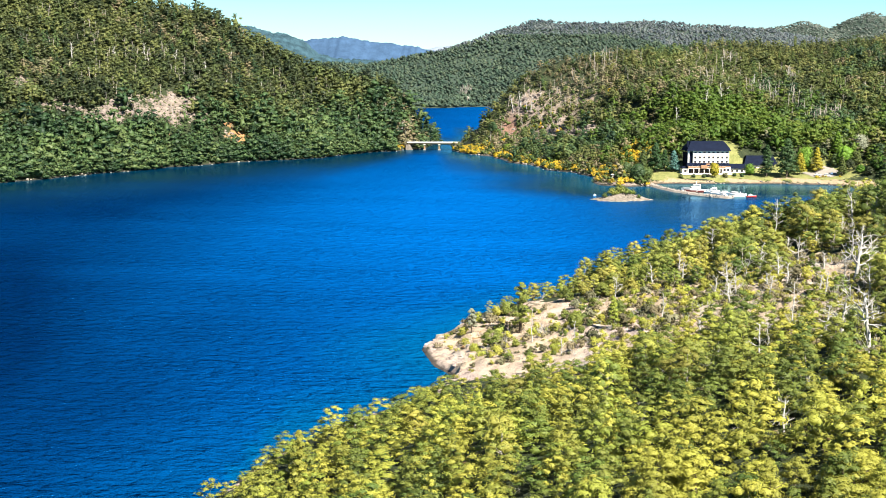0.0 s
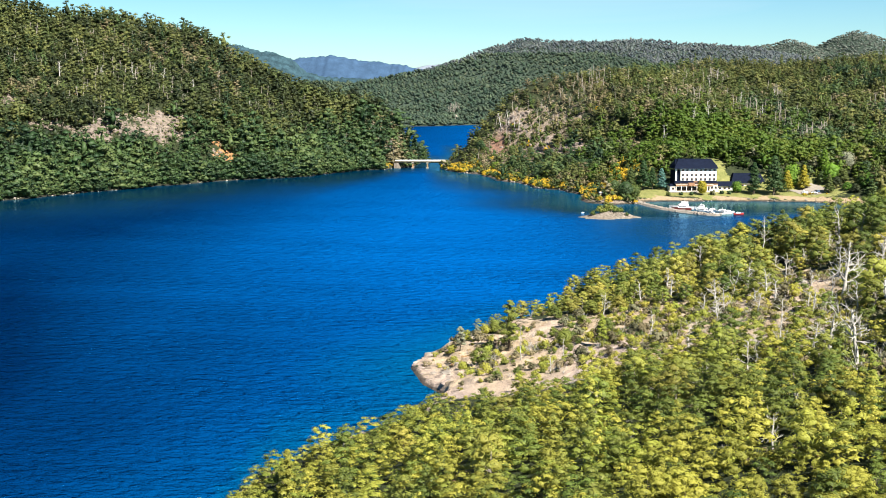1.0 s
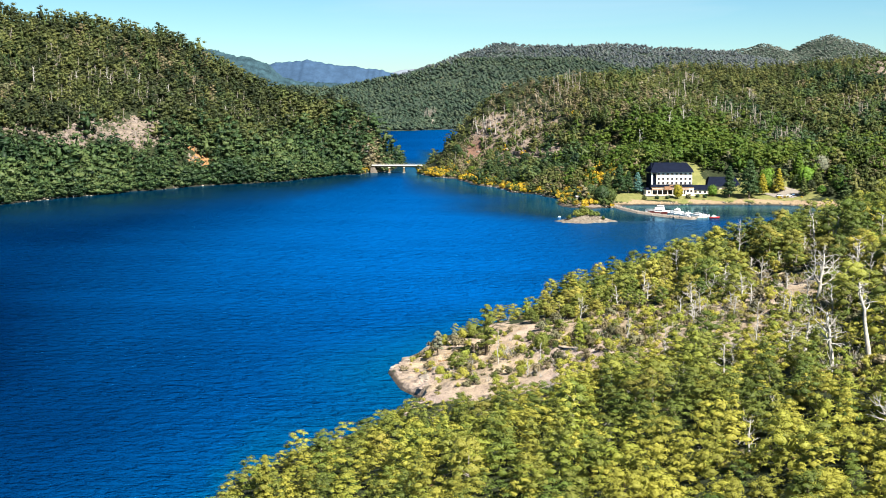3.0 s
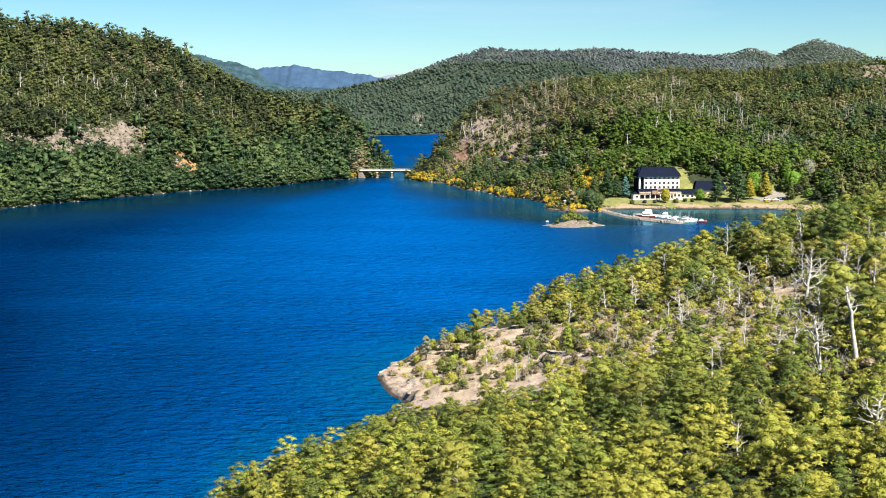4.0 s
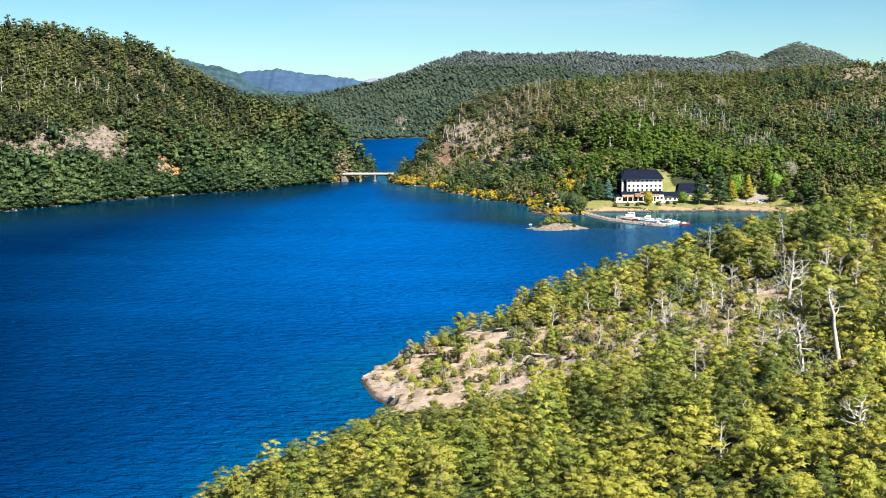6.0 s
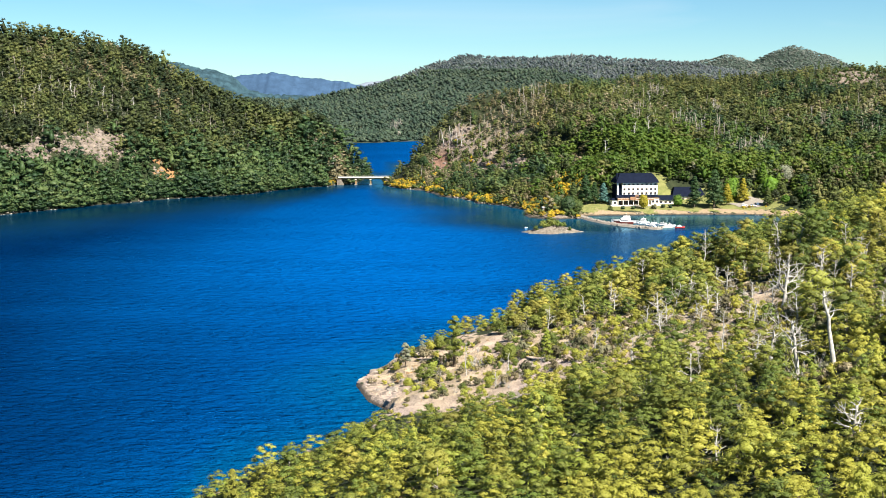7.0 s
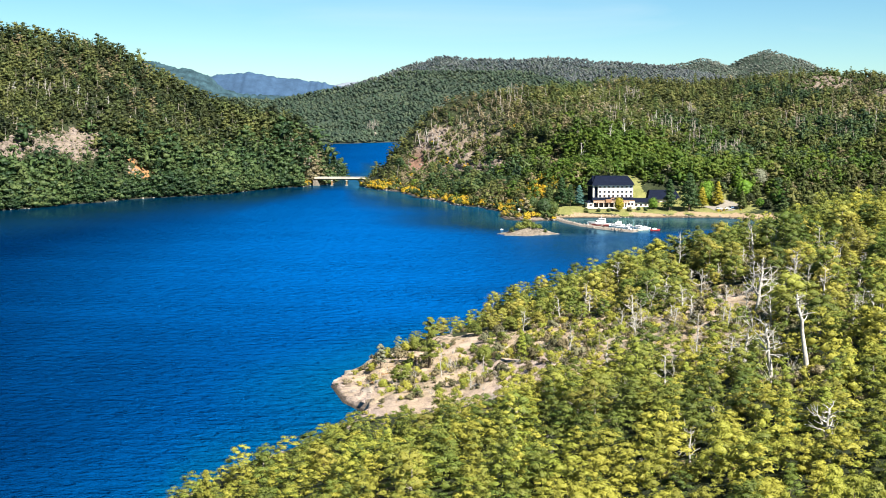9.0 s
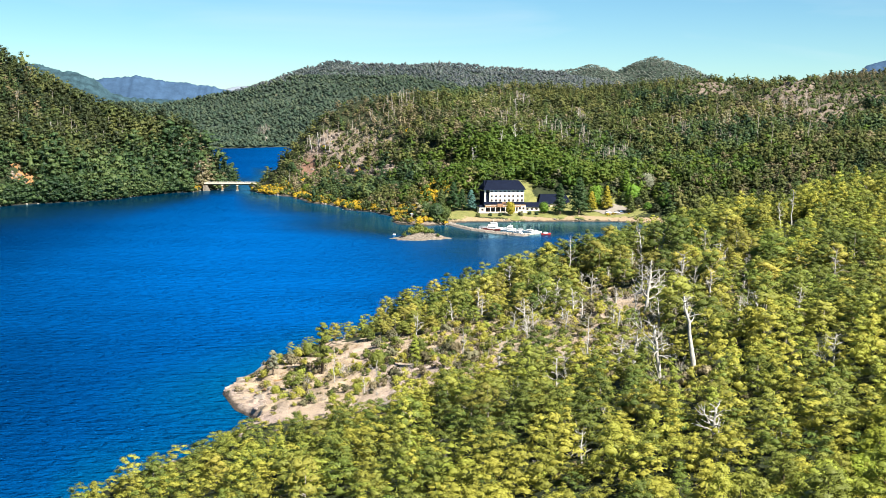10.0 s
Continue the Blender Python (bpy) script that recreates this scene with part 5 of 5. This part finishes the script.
boat(144, 800, 8, 165, M_gelcoat, "white day cruiser with a low cabin", 1)
boat(148.5, 792, 9.5, 150, M_gelcoat, "white fishing boat with a tall mast", 1)
boat(153, 789, 7.5, 20, M_gelcoat, "small white launch by the dock", 1)
boat(141, 789, 7.0, 130, M_gelcoat, "white runabout by the breakwater", 1)
boat(157.5, 781, 6.5, 10, M_redhull, "small red boat with a white cabin", 1)
boat(62, 783, 2.6, 40, M_gelcoat, "small white dinghy moored off the islet", 1, "")
boat(104.5, 866, 5, 60, M_gelcoat, "white dinghy drawn up on the shore", 1)
dock = thing("dock", pose(148, 783, 0, 0, 0, 25), "low wooden floating dock beside the breakwater", "dock")
for k in range(24):
    part("plank", block(-6 + 0.5 * k, 0, 0.55, 0.46, 3.0, 0.1, 0.01), M_planks, dock)
for dy in (-1.2, 1.2):
    part("float", block(0, dy, 0.2, 12, 0.6, 0.6), M_concrete, dock)
for k in range(4):
    part("pile", block(-5.5 + 3.7 * k, -1.6, 0.6, 0.22, 0.22, 2.6, 0), M_planks, dock)

# car park by the shore
gravel = []
n = 14
v = [(228 + 13 * math.cos(6.283 * i / n) * (1 + 0.12 * math.sin(3 * i)), 893 + 14 * math.sin(6.283 * i / n)) for i in range(n)]
v = [(a, b, height(a, b) + 0.25) for a, b in v] + [(228, 893, height(228, 893) + 0.3)]
tagged(new("parking_area", mesh_from("parking_area", v, [(i, (i + 1) % n, n) for i in range(n)], M_gravel)), "pale gravel parking area among trees", "parking", kind="structure")


def car(x, y, turn, mat, label):
    ob = thing("car", pose(x, y, height(x, y) + 0.3, 0, 0, turn), label, "car", "parked cars")
    part("body", loft([[(q, -0.88, 0.35), (q, 0.88, 0.35), (q, 0.86, h), (q, -0.86, h)] for q, h in ((-2.15, 0.85), (-2.0, 0.98), (1.0, 0.98), (1.9, 0.85), (2.15, 0.7))]), mat, ob)
    part("cabin", loft([rect(-1.95, 1.05, -0.82, 0.82, 0.97), rect(-1.6, 0.4, -0.66, 0.66, 1.5)]), M_pane, ob, "dark glazed cabin")
    part("roof", block(-0.6, 0, 1.52, 2.0, 1.3, 0.07), mat, ob)
    for wx in (-1.35, 1.35):
        for wy in (-0.85, 0.85):
            bm = bmesh.new()
            bmesh.ops.create_cone(bm, cap_ends=True, segments=12, radius1=0.33, radius2=0.33, depth=0.22, matrix=Matrix.Translation((wx, wy, 0.33)) @ Matrix.Rotation(math.pi / 2, 4, "X"))
            part("wheel", bm, M_tyre, ob)


car(223, 884, 15, M_carwhite, "white parked car on pale gravel")
car(229, 882, 8, M_carwhite, "white parked car beside a blue one")
car(233, 886, 80, M_carblue, "blue-grey parked car under trees")

# ---- single plants ----
rng = np.random.default_rng(23)


def garden_tree(name, x, y, h, r, kind, mat, label, pads=20):
    ob = thing(name, on_land(x, y, 0.2, rng.uniform(0, 360)), label, "tree")
    part("trunk", trunk(rng, h * 0.9, 0.03 * h, 3), M_bark, ob)
    part("crown", crown(rng, kind, h, r, pads + (10 if kind == "cone" else 4), 0, 76, 0.035 * h + 0.22), mat, ob)
    return ob


garden_tree("golden_tree", 151.4, 879, 11.0, 3.3, "round", M_leaf_gold, "golden yellow tree on the hotel lawn")
garden_tree("spruce", 188, 884, 22, 5.6, "cone", M_leaf_spruce, "tall dark spruce on the lawn beside the hotel")
garden_tree("spruce", 201.3, 882, 27, 8.5, "cone", M_leaf_spruce, "very wide dark conifer near the shore")
garden_tree("lime_tree", 176.9, 888, 8.5, 3.6, "round", M_leaf_lime, "small bright green round tree on the lawn")
garden_tree("golden_tree", 212.4, 890, 15, 4.6, "cone", M_leaf_gold, "golden yellow conifer by the parking")
garden_tree("golden_tree", 226, 899, 18, 4.6, "cone", M_leaf_gold, "tall orange-yellow tree by the parking")
garden_tree("lime_tree", 219, 905, 19, 5.5, "round", M_leaf_lime, "fresh green tree behind golden trees")
garden_tree("lime_tree", 243, 912, 17, 4.8, "cone", M_leaf_lime, "bright green tall conical tree")
garden_tree("lime_tree", 246, 902, 14, 7.2, "round", M_leaf_lime, "very bright green broad round tree")
garden_tree("cypress", 239, 882, 13, 3.6, "cone", M_leaf_olive, "green conical cypress by the parking")
garden_tree("pale_tree", 259, 912, 14, 5.2, "round", M_leaf_pale, "pale flowering tree at the garden's end")
garden_tree("spruce", 112.7, 893, 21, 6.2, "cone", M_leaf_spruce, "dark spruce beside the hotel's garden")
garden_tree("spruce", 119.5, 897, 16, 4.0, "cone", M_leaf_spruce, "slim dark spruce beside the hotel")
garden_tree("blue_spruce", 126.2, 899, 15, 4.6, "cone", M_leaf_bluespruce, "blue-green spruce beside the hotel")
garden_tree("oak_tree", 97, 866, 11, 6.0, "round", M_leaf_dark, "broad dark green tree by the shore")
garden_tree("oak_tree", 104, 871, 9, 4.5, "round", M_leaf_olive, "olive green round tree by the shore")
garden_tree("cypress", 103, 884, 17, 4.2, "cone", M_leaf_olive, "green cypress above the lawn")
garden_tree("oak_tree", 92, 886, 8, 4.0, "round", M_leaf_dark, "dark round tree above the boathouse")
for gx_, gy_, h_, r_, mat_, lab_ in ((42, 1112, 12, 5, M_leaf_dark, "dark green round tree above the shore"), (33, 1128, 13, 4.5, M_leaf_dark, "dark green tree on the dry slope"), (56, 1078, 12, 6, M_leaf_dark, "broad dark green tree above the broom"),
                                     (60, 1060, 11, 5.5, M_leaf_hill, "green round tree above the broom"), (70, 1035, 12, 6, M_leaf_hill, "green round tree above the shore"), (26, 1140, 11, 4, M_leaf_hill, "green tree beside reddish rock"),
                                     (-2, 1180, 11, 5, M_leaf_dark, "dark green tree behind the bridge end"), (12, 1112, 6, 4, M_leaf_lime, "bright green broad bush above the shore"), (24, 1088, 5, 4.5, M_leaf_lime, "bright green broad bush above the shore"),
                                     (80, 1010, 12, 6, M_leaf_dark, "dark green round tree above the shore"), (92, 975, 5, 4, M_leaf_lime, "bright green bush among flowering broom"), (86, 985, 12, 5.5, M_leaf_hill, "green tree among flowering broom"),
                                     (262, 884, 9, 4.5, M_leaf_olive, "olive green round tree by the parking"), (268, 897, 12, 5, M_leaf_dark, "dark green tree by the parking"), (246, 888, 9, 4, M_leaf_hill, "green round tree by the parking"), (252, 896, 11, 4.5, M_leaf_olive, "olive green tree by the parking"), (240, 903, 10, 4, M_leaf_dark, "dark green tree behind the parking"), (251, 881, 6, 3.5, M_leaf_lime, "bright green round bush by the parking"), (255, 874, 7, 4, M_leaf_hill, "green round tree near the beach")):
    garden_tree("oak_tree", gx_, gy_, h_, r_, "cloud", mat_, lab_, 16)
for gx_, gy_, r_, mat_, lab_ in ((137, 879, 1.6, M_leaf_dark, "clipped dark green bush before the hotel"), (144, 878, 1.5, M_leaf_dark, "clipped dark green bush before the hotel"),
                                 (159, 880, 2.2, M_leaf_dry, "reddish brown bush on the hotel lawn"), (166, 884, 1.6, M_leaf_dark, "low green hedge bush by the wing"),
                                 (171, 884, 1.6, M_leaf_dark, "low green hedge bush by the wing"), (128, 876, 1.8, M_leaf_olive, "rough green bush on the lawn")):
    b = thing("bush", on_land(gx_, gy_), lab_, "bush", "bushes before the hotel")
    part("foliage", crown(rng, "round", r_ * 1.7, r_, 6, 1, 40, 0.5), mat_, b)


# dead trees
def limb(rng, start, a, rise, L, r, twigs=3, sides=5):
    way = np.array([math.cos(a), math.sin(a), rise])
    way /= np.linalg.norm(way)
    pts = [np.array(start)]
    for k in range(4):
        way = way + rng.normal(0, 0.22, 3) + np.array([0, 0, 0.08])
        way /= np.linalg.norm(way)
        pts.append(pts[-1] + way * L / 4)
    out = [tube(pts, [r, r * 0.75, r * 0.55, r * 0.35, r * 0.12], sides)]
    for k in range(twigs):
        i = rng.integers(1, 4)
        w = way + rng.normal(0, 0.7, 3)
        w /= np.linalg.norm(w)
        l = L * rng.uniform(0.25, 0.5)
        q = pts[i]
        out.append(tube([q, q + w * l * 0.5, q + w * l + np.array([0, 0, 0.1 * l])], [r * 0.45, r * 0.3, r * 0.1], sides - 1 if sides > 3 else 3))
    return joined(out)


def dead_tree(rng, h, r, limbs, lean=(0, 0), spread=0.35, low=0.35, twigs=3, sides=7):
    """A bare weathered trunk and its limbs, as pairs of arrays."""
    pts, rad = [], []
    for k in range(7):
        t = k / 6
        pts.append((lean[0] * t * h + rng.normal(0, 0.012) * h * (k > 0), lean[1] * t * h + rng.normal(0, 0.012) * h * (k > 0), h * t - 0.5))
        rad.append(r * (1 - 0.66 * t))
    pieces = [("trunk", tube(pts, rad, sides))]
    for k in range(limbs):
        t = low + (1 - low) * (k + rng.random()) / limbs
        i = min(5, int(t * 6))
        u = t * 6 - i
        s = np.array(pts[i]) * (1 - u) + np.array(pts[i + 1]) * u
        pieces.append(("limb", limb(rng, s, k * 2.4 + rng.uniform(-0.6, 0.6), rng.uniform(0.1, 0.9), h * spread * rng.uniform(0.5, 1.1) * (1.25 - 0.7 * t), r * (0.55 - 0.3 * t), twigs, 5 if sides > 4 else 3)))
    return pieces


def snag(x, y, h, r, limbs, label, lean=(0, 0), spread=0.35, low=0.35, twigs=3, sink=0.3):
    ob = thing("dead_tree", on_land(x, y, sink), label, "dead tree", "dead trees on the near slope")
    for name, data in dead_tree(rng, h, r, limbs, lean, spread, low, twigs):
        part(name, data, M_snag, ob)


for sx, sy, h, r, limbs, lean, spread, low, twigs, label in SNAGS:
    snag(sx, sy, h * 0.8, r, limbs + 2, label, (lean, 0), spread * 1.15, low, twigs + 1)

# dead and dying stems on the far slopes
STEMS = [dead_tree(rng, 13, 0.28, 4, (rng.normal(0, 0.07), rng.normal(0, 0.04)), 0.34, 0.35, 1, 4) for k in range(6)]
TALL_DEAD = [(142, 1008, 22, 0.02), (170, 1040, 17, 0.1), (184, 1047, 19, -0.06), (188, 1050, 16, 0.12), (214, 1222, 18, 0.0), (226, 1250, 19, 0.05), (226, 1132, 16, 0.06), (232, 1066, 18, -0.04), (264, 1170, 17, 0.03),
             (17, 1208, 15, -0.16), (24, 1206, 16, -0.1), (33, 1184, 15, 0.08), (30, 1190, 13, -0.12), (-346, 1033, 17, 0.05), (-298, 1080, 17, -0.05), (-276, 1094, 15, 0.12), (-250, 1100, 15, -0.1), (-232, 1086, 14, 0.15), (-320, 1062, 15, 0.1), (-205, 1120, 14, -0.08), (-88, 1200, 13, 0.1)]
GROVES = [(227, 1270, 9, 30, 16), (197, 1140, 20, 30, 16), (241, 1075, 26, 22, 26), (267, 1180, 6, 30, 10), (258, 1012, 14, 10, 30), (26, 1215, 10, 18, 8), (112, 1240, 18, 30, 16),
          (61, 1185, 22, 30, 10), (148, 1050, 3, 8, 3), (-300, 1090, 16, 20, 12), (-346, 1082, 18, 24, 16), (-264, 1080, 16, 18, 10), (-200, 1135, 34, 34, 18),
          (-303, 1000, 28, 14, 12), (-281, 932, 5, 6, 5), (431, 1060, 28, 34, 14), (360, 990, 28, 34, 12), (-58, 2480, 9, 14, 7), (340, 1070, 40, 40, 18), (180, 1230, 70, 50, 16), (-400, 1060, 40, 50, 14), (-130, 1180, 40, 30, 10)]
stems = []
for k, pieces in enumerate(STEMS):
    v, f = joined([q[1] for q in pieces])
    stems.append(tagged(new("bare_tree", mesh_from("bare_tree", v, f, M_stem)), "pale grey bare-stemmed tree standing in the hillside forest", "dead tree", "bare trees on the hills"))
k = 0
for cx, cy, rx, ry, count in GROVES:
    for i in range(count):
        sx, sy = cx + rng.normal(0, 0.6) * rx, cy + rng.normal(0, 0.6) * ry
        m = on_land(sx, sy, 0.3, rng.uniform(0, 360)) @ Matrix.Scale(rng.uniform(0.6, 1.15) * (1.25 if cx > 100 else 1) * (1.7 if cy > 2000 else 1), 4)
        if k < len(stems):
            stems[k].matrix_basis = m
        else:
            s = stems[k % len(stems)].scale[0]
            copy_thing(stems[k % len(stems)], m @ Matrix.Scale(1 / s, 4))
        k += 1

for tx, ty, h, lean in TALL_DEAD:
    ob = thing("dead_tree", on_land(tx, ty, 0.4), "tall bleached dead tree rising over the hill forest", "dead tree", "tall dead trees on the hills")
    for name, data in dead_tree(rng, h, 0.5, 9, (lean, 0.02), 0.3, 0.45, 3, 5):
        part(name, data, M_snag, ob)

# many more slim stems between them
places = []
for cx, cy, rx, ry, count in ((230, 1120, 75, 80, 110), (60, 1185, 45, 45, 24), (-290, 1080, 120, 60, 80), (-150, 1160, 60, 50, 60), (400, 1080, 80, 70, 80), (26, 1150, 30, 40, 12), (-88, 1205, 18, 16, 26), (-58, 2480, 14, 20, 10)):
    sx, sy = cx + rng.normal(0, 0.6, count) * rx, cy + rng.normal(0, 0.6, count) * ry
    sz, sd = land(sx, sy)
    ok = sd > 8
    p = sown(rng, sx[ok], sy[ok], sz[ok], len(STEMS), 0.55, 1.0)
    p[:, 4] *= 1.7 if cy > 2000 else 1
    places.append(p)
wood("bare_stems", M_stem, [joined([q[1] for q in pieces]) for pieces in STEMS], np.concatenate(places), "slim silver-grey dead stems scattered through the hill forests")

# trees of the rocky point
for px_, py_, h_, r_, kind_, mat_, lab_ in (
        (7.8, 350, 15.5, 3.0, "layered", M_leaf_shade, "tall olive cypress with a ragged crown on the point"),
        (4.1, 376, 4.6, 1.8, "round", M_leaf_shade, "small wind-shaped tree on the point"),
        (-6.0, 357, 8.0, 1.5, "cloud", M_leaf_pale, "greyish half-dead tree on the point"),
        (-1.3, 368, 5.6, 1.0, "cloud", M_leaf_pale, "thin half-dead tree on the point"),
        (38, 398, 6, 3, "cloud", M_leaf_shade, "dark round tree on the crest"), (46, 404, 7, 3.2, "cloud", M_leaf_shade, "dark round tree on the crest"), (54, 410, 7, 3.4, "cloud", M_leaf_shade, "dark round tree on the crest"), (27, 386, 5, 2.8, "cloud", M_leaf_cloud, "olive round tree on the crest"), (33, 380, 5, 2.8, "cloud", M_leaf_shade, "dark round tree on the crest"), (41, 376, 5.5, 2.8, "cloud", M_leaf_cloud, "olive round tree on the crest"), (22, 380, 4.5, 2.5, "cloud", M_leaf_shade, "dark low tree on the crest"),
        (-0.2, 335, 4.6, 3.4, "layered", M_leaf_shade, "low spreading tree on the rock"),
        (-4.9, 335, 2.2, 1.5, "round", M_leaf_front, "low green shrub on the rock"),
        (24, 343, 4.6, 2.2, "round", M_leaf_shade, "dark round tree on the open slope"),
        (34, 342, 5.6, 2.6, "round", M_leaf_shade, "dark round tree on the open slope"),
        (22, 332, 4.5, 2.3, "round", M_leaf_shade, "dark leaning tree on the open slope"),
        (31, 322, 8.5, 1.8, "cone", M_leaf_near, "slim yellow-green cypress on the slope"),
        (49, 330, 7, 2.5, "layered", M_leaf_near, "yellow-green beech at the edge of the open slope"),
        (-35.5, 225, 12.5, 2.2, "cone", M_leaf_front, "airy young beech at the water's edge")):
    garden_tree("point_tree", px_, py_, h_, r_, kind_, mat_, lab_, 12)

# young bright trees lowest on the near slope
for px_, py_, h_, r_ in ((76.5, 155, 7.5, 3.2), (81, 163, 7.0, 3.0), (72.5, 152, 5.5, 2.8), (86, 171, 6.5, 2.8)):
    garden_tree("young_beech", px_, py_, h_, r_, "layered", M_leaf_bright, "bright yellow-green young beech lowest on the slope", 20)

# shrubs on bare ground
SHRUBS = [crown(rng, "round", 1.7, 1.1, 4, 0, 46, 0.42) for k in range(4)]
SHRUB_ME = [[leafy("shrub", s, m) for m in (M_leaf_front, M_leaf_shade, M_leaf_dry)] for s in SHRUBS]
x, y = rng.uniform(-20, 110, 9000), rng.uniform(300, 395, 9000)
z, d = land(x, y)
w = bare_rock(x, y) * (1 - 0.97 * np.clip(1.4 * bell(x, y, -10, 340, 11, 26), 0, 1))
m = (d > 4) & (rng.random(len(x)) < 0.065 * w)
for k, i in enumerate(np.nonzero(m)[0][:290]):
    ob = new("shrub", SHRUB_ME[k % 4][(0, 2, 1, 0, 2, 0, 2)[k % 7]])
    tagged(ob, ("low yellow-green shrub on dry rocky ground", "grey-brown dry shrub on rocky ground", "dark green shrub on dry rocky ground", "low yellow-green shrub on dry rocky ground", "grey-brown dry shrub on rocky ground", "low yellow-green shrub on dry rocky ground", "grey-brown dry shrub on rocky ground")[k % 7], "shrub", "shrubs on the point")
    ob.matrix_basis = pose(x[i], y[i], z[i] - 0.15, 0, 0, rng.uniform(0, 360)) @ Matrix.Scale(0.5 + 1.5 * rng.random() ** 2, 4)
for sx, sy, r in ((70, 757, 2.2), (76, 759, 2.8), (80, 757, 2.4), (73, 760, 3.2), (77, 761, 3.0), (66, 757, 1.8), (86, 756, 1.4), (83, 759, 1.8)):
    ob = tagged(new("shrub", SHRUB_ME[0][1]), "olive shrub growing on the rocky islet", "shrub", "shrubs on the islet")
    ob.matrix_basis = pose(sx, sy, 2.6 if abs(sx - 77) < 8 else 1.0, 0, 0, rng.uniform(0, 360)) @ Matrix.Scale(r * 1.05, 4)

# bleached twiggy shrubs
TWIGS = []
for k in range(4):
    v, f = joined([limb(rng, (0, 0, 0), 2.4 * i, rng.uniform(0.7, 2.2), rng.uniform(1.6, 2.8), 0.05, 2, 3) for i in range(8)])
    TWIGS.append(mesh_from("dead_shrub", v, f, M_snag))
x, y = rng.uniform(-15, 190, 6000), rng.uniform(170, 420, 6000)
z, d = land(x, y)
w = 0.9 * bare_rock(x, y) * (1 - bell(x, y, -8, 345, 10, 26)) + 0.75 * bell(x, y, 72, 300, 34, 70) + 0.12
m = (d > 6) & (rng.random(len(x)) < 0.08 * w) & (x < 0.48 * y)
for k, i in enumerate(np.nonzero(m)[0][:190]):
    ob = tagged(new("dead_shrub", TWIGS[k % 4]), "bleached grey twiggy dead shrub on the slope", "shrub", "dead shrubs on the near slope")
    ob.matrix_basis = pose(x[i], y[i], z[i] - 0.1, 0, 0, rng.uniform(0, 360)) @ Matrix.Scale(rng.uniform(0.7, 1.3) + 0.7 * (bare_rock(x[i:i + 1], y[i:i + 1])[0] < 0.3) * (x[i] > 40) * rng.uniform(0.6, 1.6), 4)

# flowering broom along the eastern shore and the bridge
BROOM = [leafy("broom_shrub", crown(rng, "round", 2.6, 1.7, 4, 0, 40, 0.7), M_broom) for k in range(4)]
THICKETS = [(-33, 1178, 6, 7, 30), (-26, 1165, 8, 10, 14), (-14, 1140, 12, 14, 34), (6, 1085, 12, 16, 20), (30, 1010, 8, 12, 8), (46, 985, 8, 14, 12), (62, 955, 8, 10, 8), (82, 920, 12, 14, 34), (92, 930, 14, 12, 22),
            (84, 890, 8, 12, 18), (118, 960, 10, 14, 14), (125, 1000, 8, 18, 12), (100, 880, 6, 8, 6), (-93, 1176, 4, 3, 14), (-79, 1188, 3, 3, 12), (-88, 1192, 6, 5, 8), (-130, 1120, 14, 12, 8), (-165, 1085, 16, 10, 8), (-150, 1092, 12, 10, 8),
            (207, 1215, 8, 12, 3), (250, 1075, 5, 12, 6), (110, 1160, 10, 16, 4), (222, 880, 9, 3, 8), (-52, 2362, 6, 3, 3)]
bx, by = rng.uniform(-40, 108, 20000), rng.uniform(830, 1192, 20000)
bd = land(bx, by)[1]
m = (bd > 1.5) & (bd < 11) & (fbm(bx, by, 16, 3, 51) > 0.02)
THICKETS += [(a, b, 0.1, 0.1, 1) for a, b in zip(bx[m][:45], by[m][:45])]
k = 0
for cx, cy, rx, ry, count in THICKETS:
    for i in range(count):
        sx, sy = cx + rng.normal(0, 0.62) * rx, cy + rng.normal(0, 0.62) * ry
        sz, sd = land(np.array([sx]), np.array([sy]))
        if sd[0] < 1:
            continue
        ob = tagged(new("broom_shrub", BROOM[k % 4]), "broom shrub covered in orange-yellow blossom", "shrub", "flowering broom")
        ob.matrix_basis = pose(sx, sy, sz[0] - 0.3, 0, 0, rng.uniform(0, 360)) @ Matrix.Scale(rng.uniform(0.7, 1.6) * (0.45 if cy == 880 else 1.1 if cy > 2000 else 1), 4)
        k += 1


# denser thickets of it between the single shrubs
BUSHES = [crown(rng, "round", 2.6, 1.7, 3, 0, 16, 0.8) for k in range(4)]
places = []
for cx, cy, rx, ry, count in ((104, 952, 15, 40, 150), (88, 918, 10, 16, 60), (112, 1000, 14, 26, 40), (-31, 1175, 7, 9, 50), (-18, 1145, 9, 16, 60), (2, 1100, 9, 20, 40), (24, 1040, 7, 22, 30), (50, 972, 7, 16, 30), (-93, 1177, 5, 4, 24), (-84, 1186, 3, 4, 14), (-150, 1092, 20, 10, 16), (60, 1130, 40, 50, 30)):
    sx, sy = cx + rng.normal(0, 0.6, count) * rx, cy + rng.normal(0, 0.6, count) * ry
    sz, sd = land(sx, sy)
    ok = sd > 1
    places.append(sown(rng, sx[ok], sy[ok], sz[ok], 4, 0.6, 1.4))
wood("broom_thicket", M_broom, BUSHES, np.concatenate(places), "dense orange-yellow flowering broom on the shore slopes")
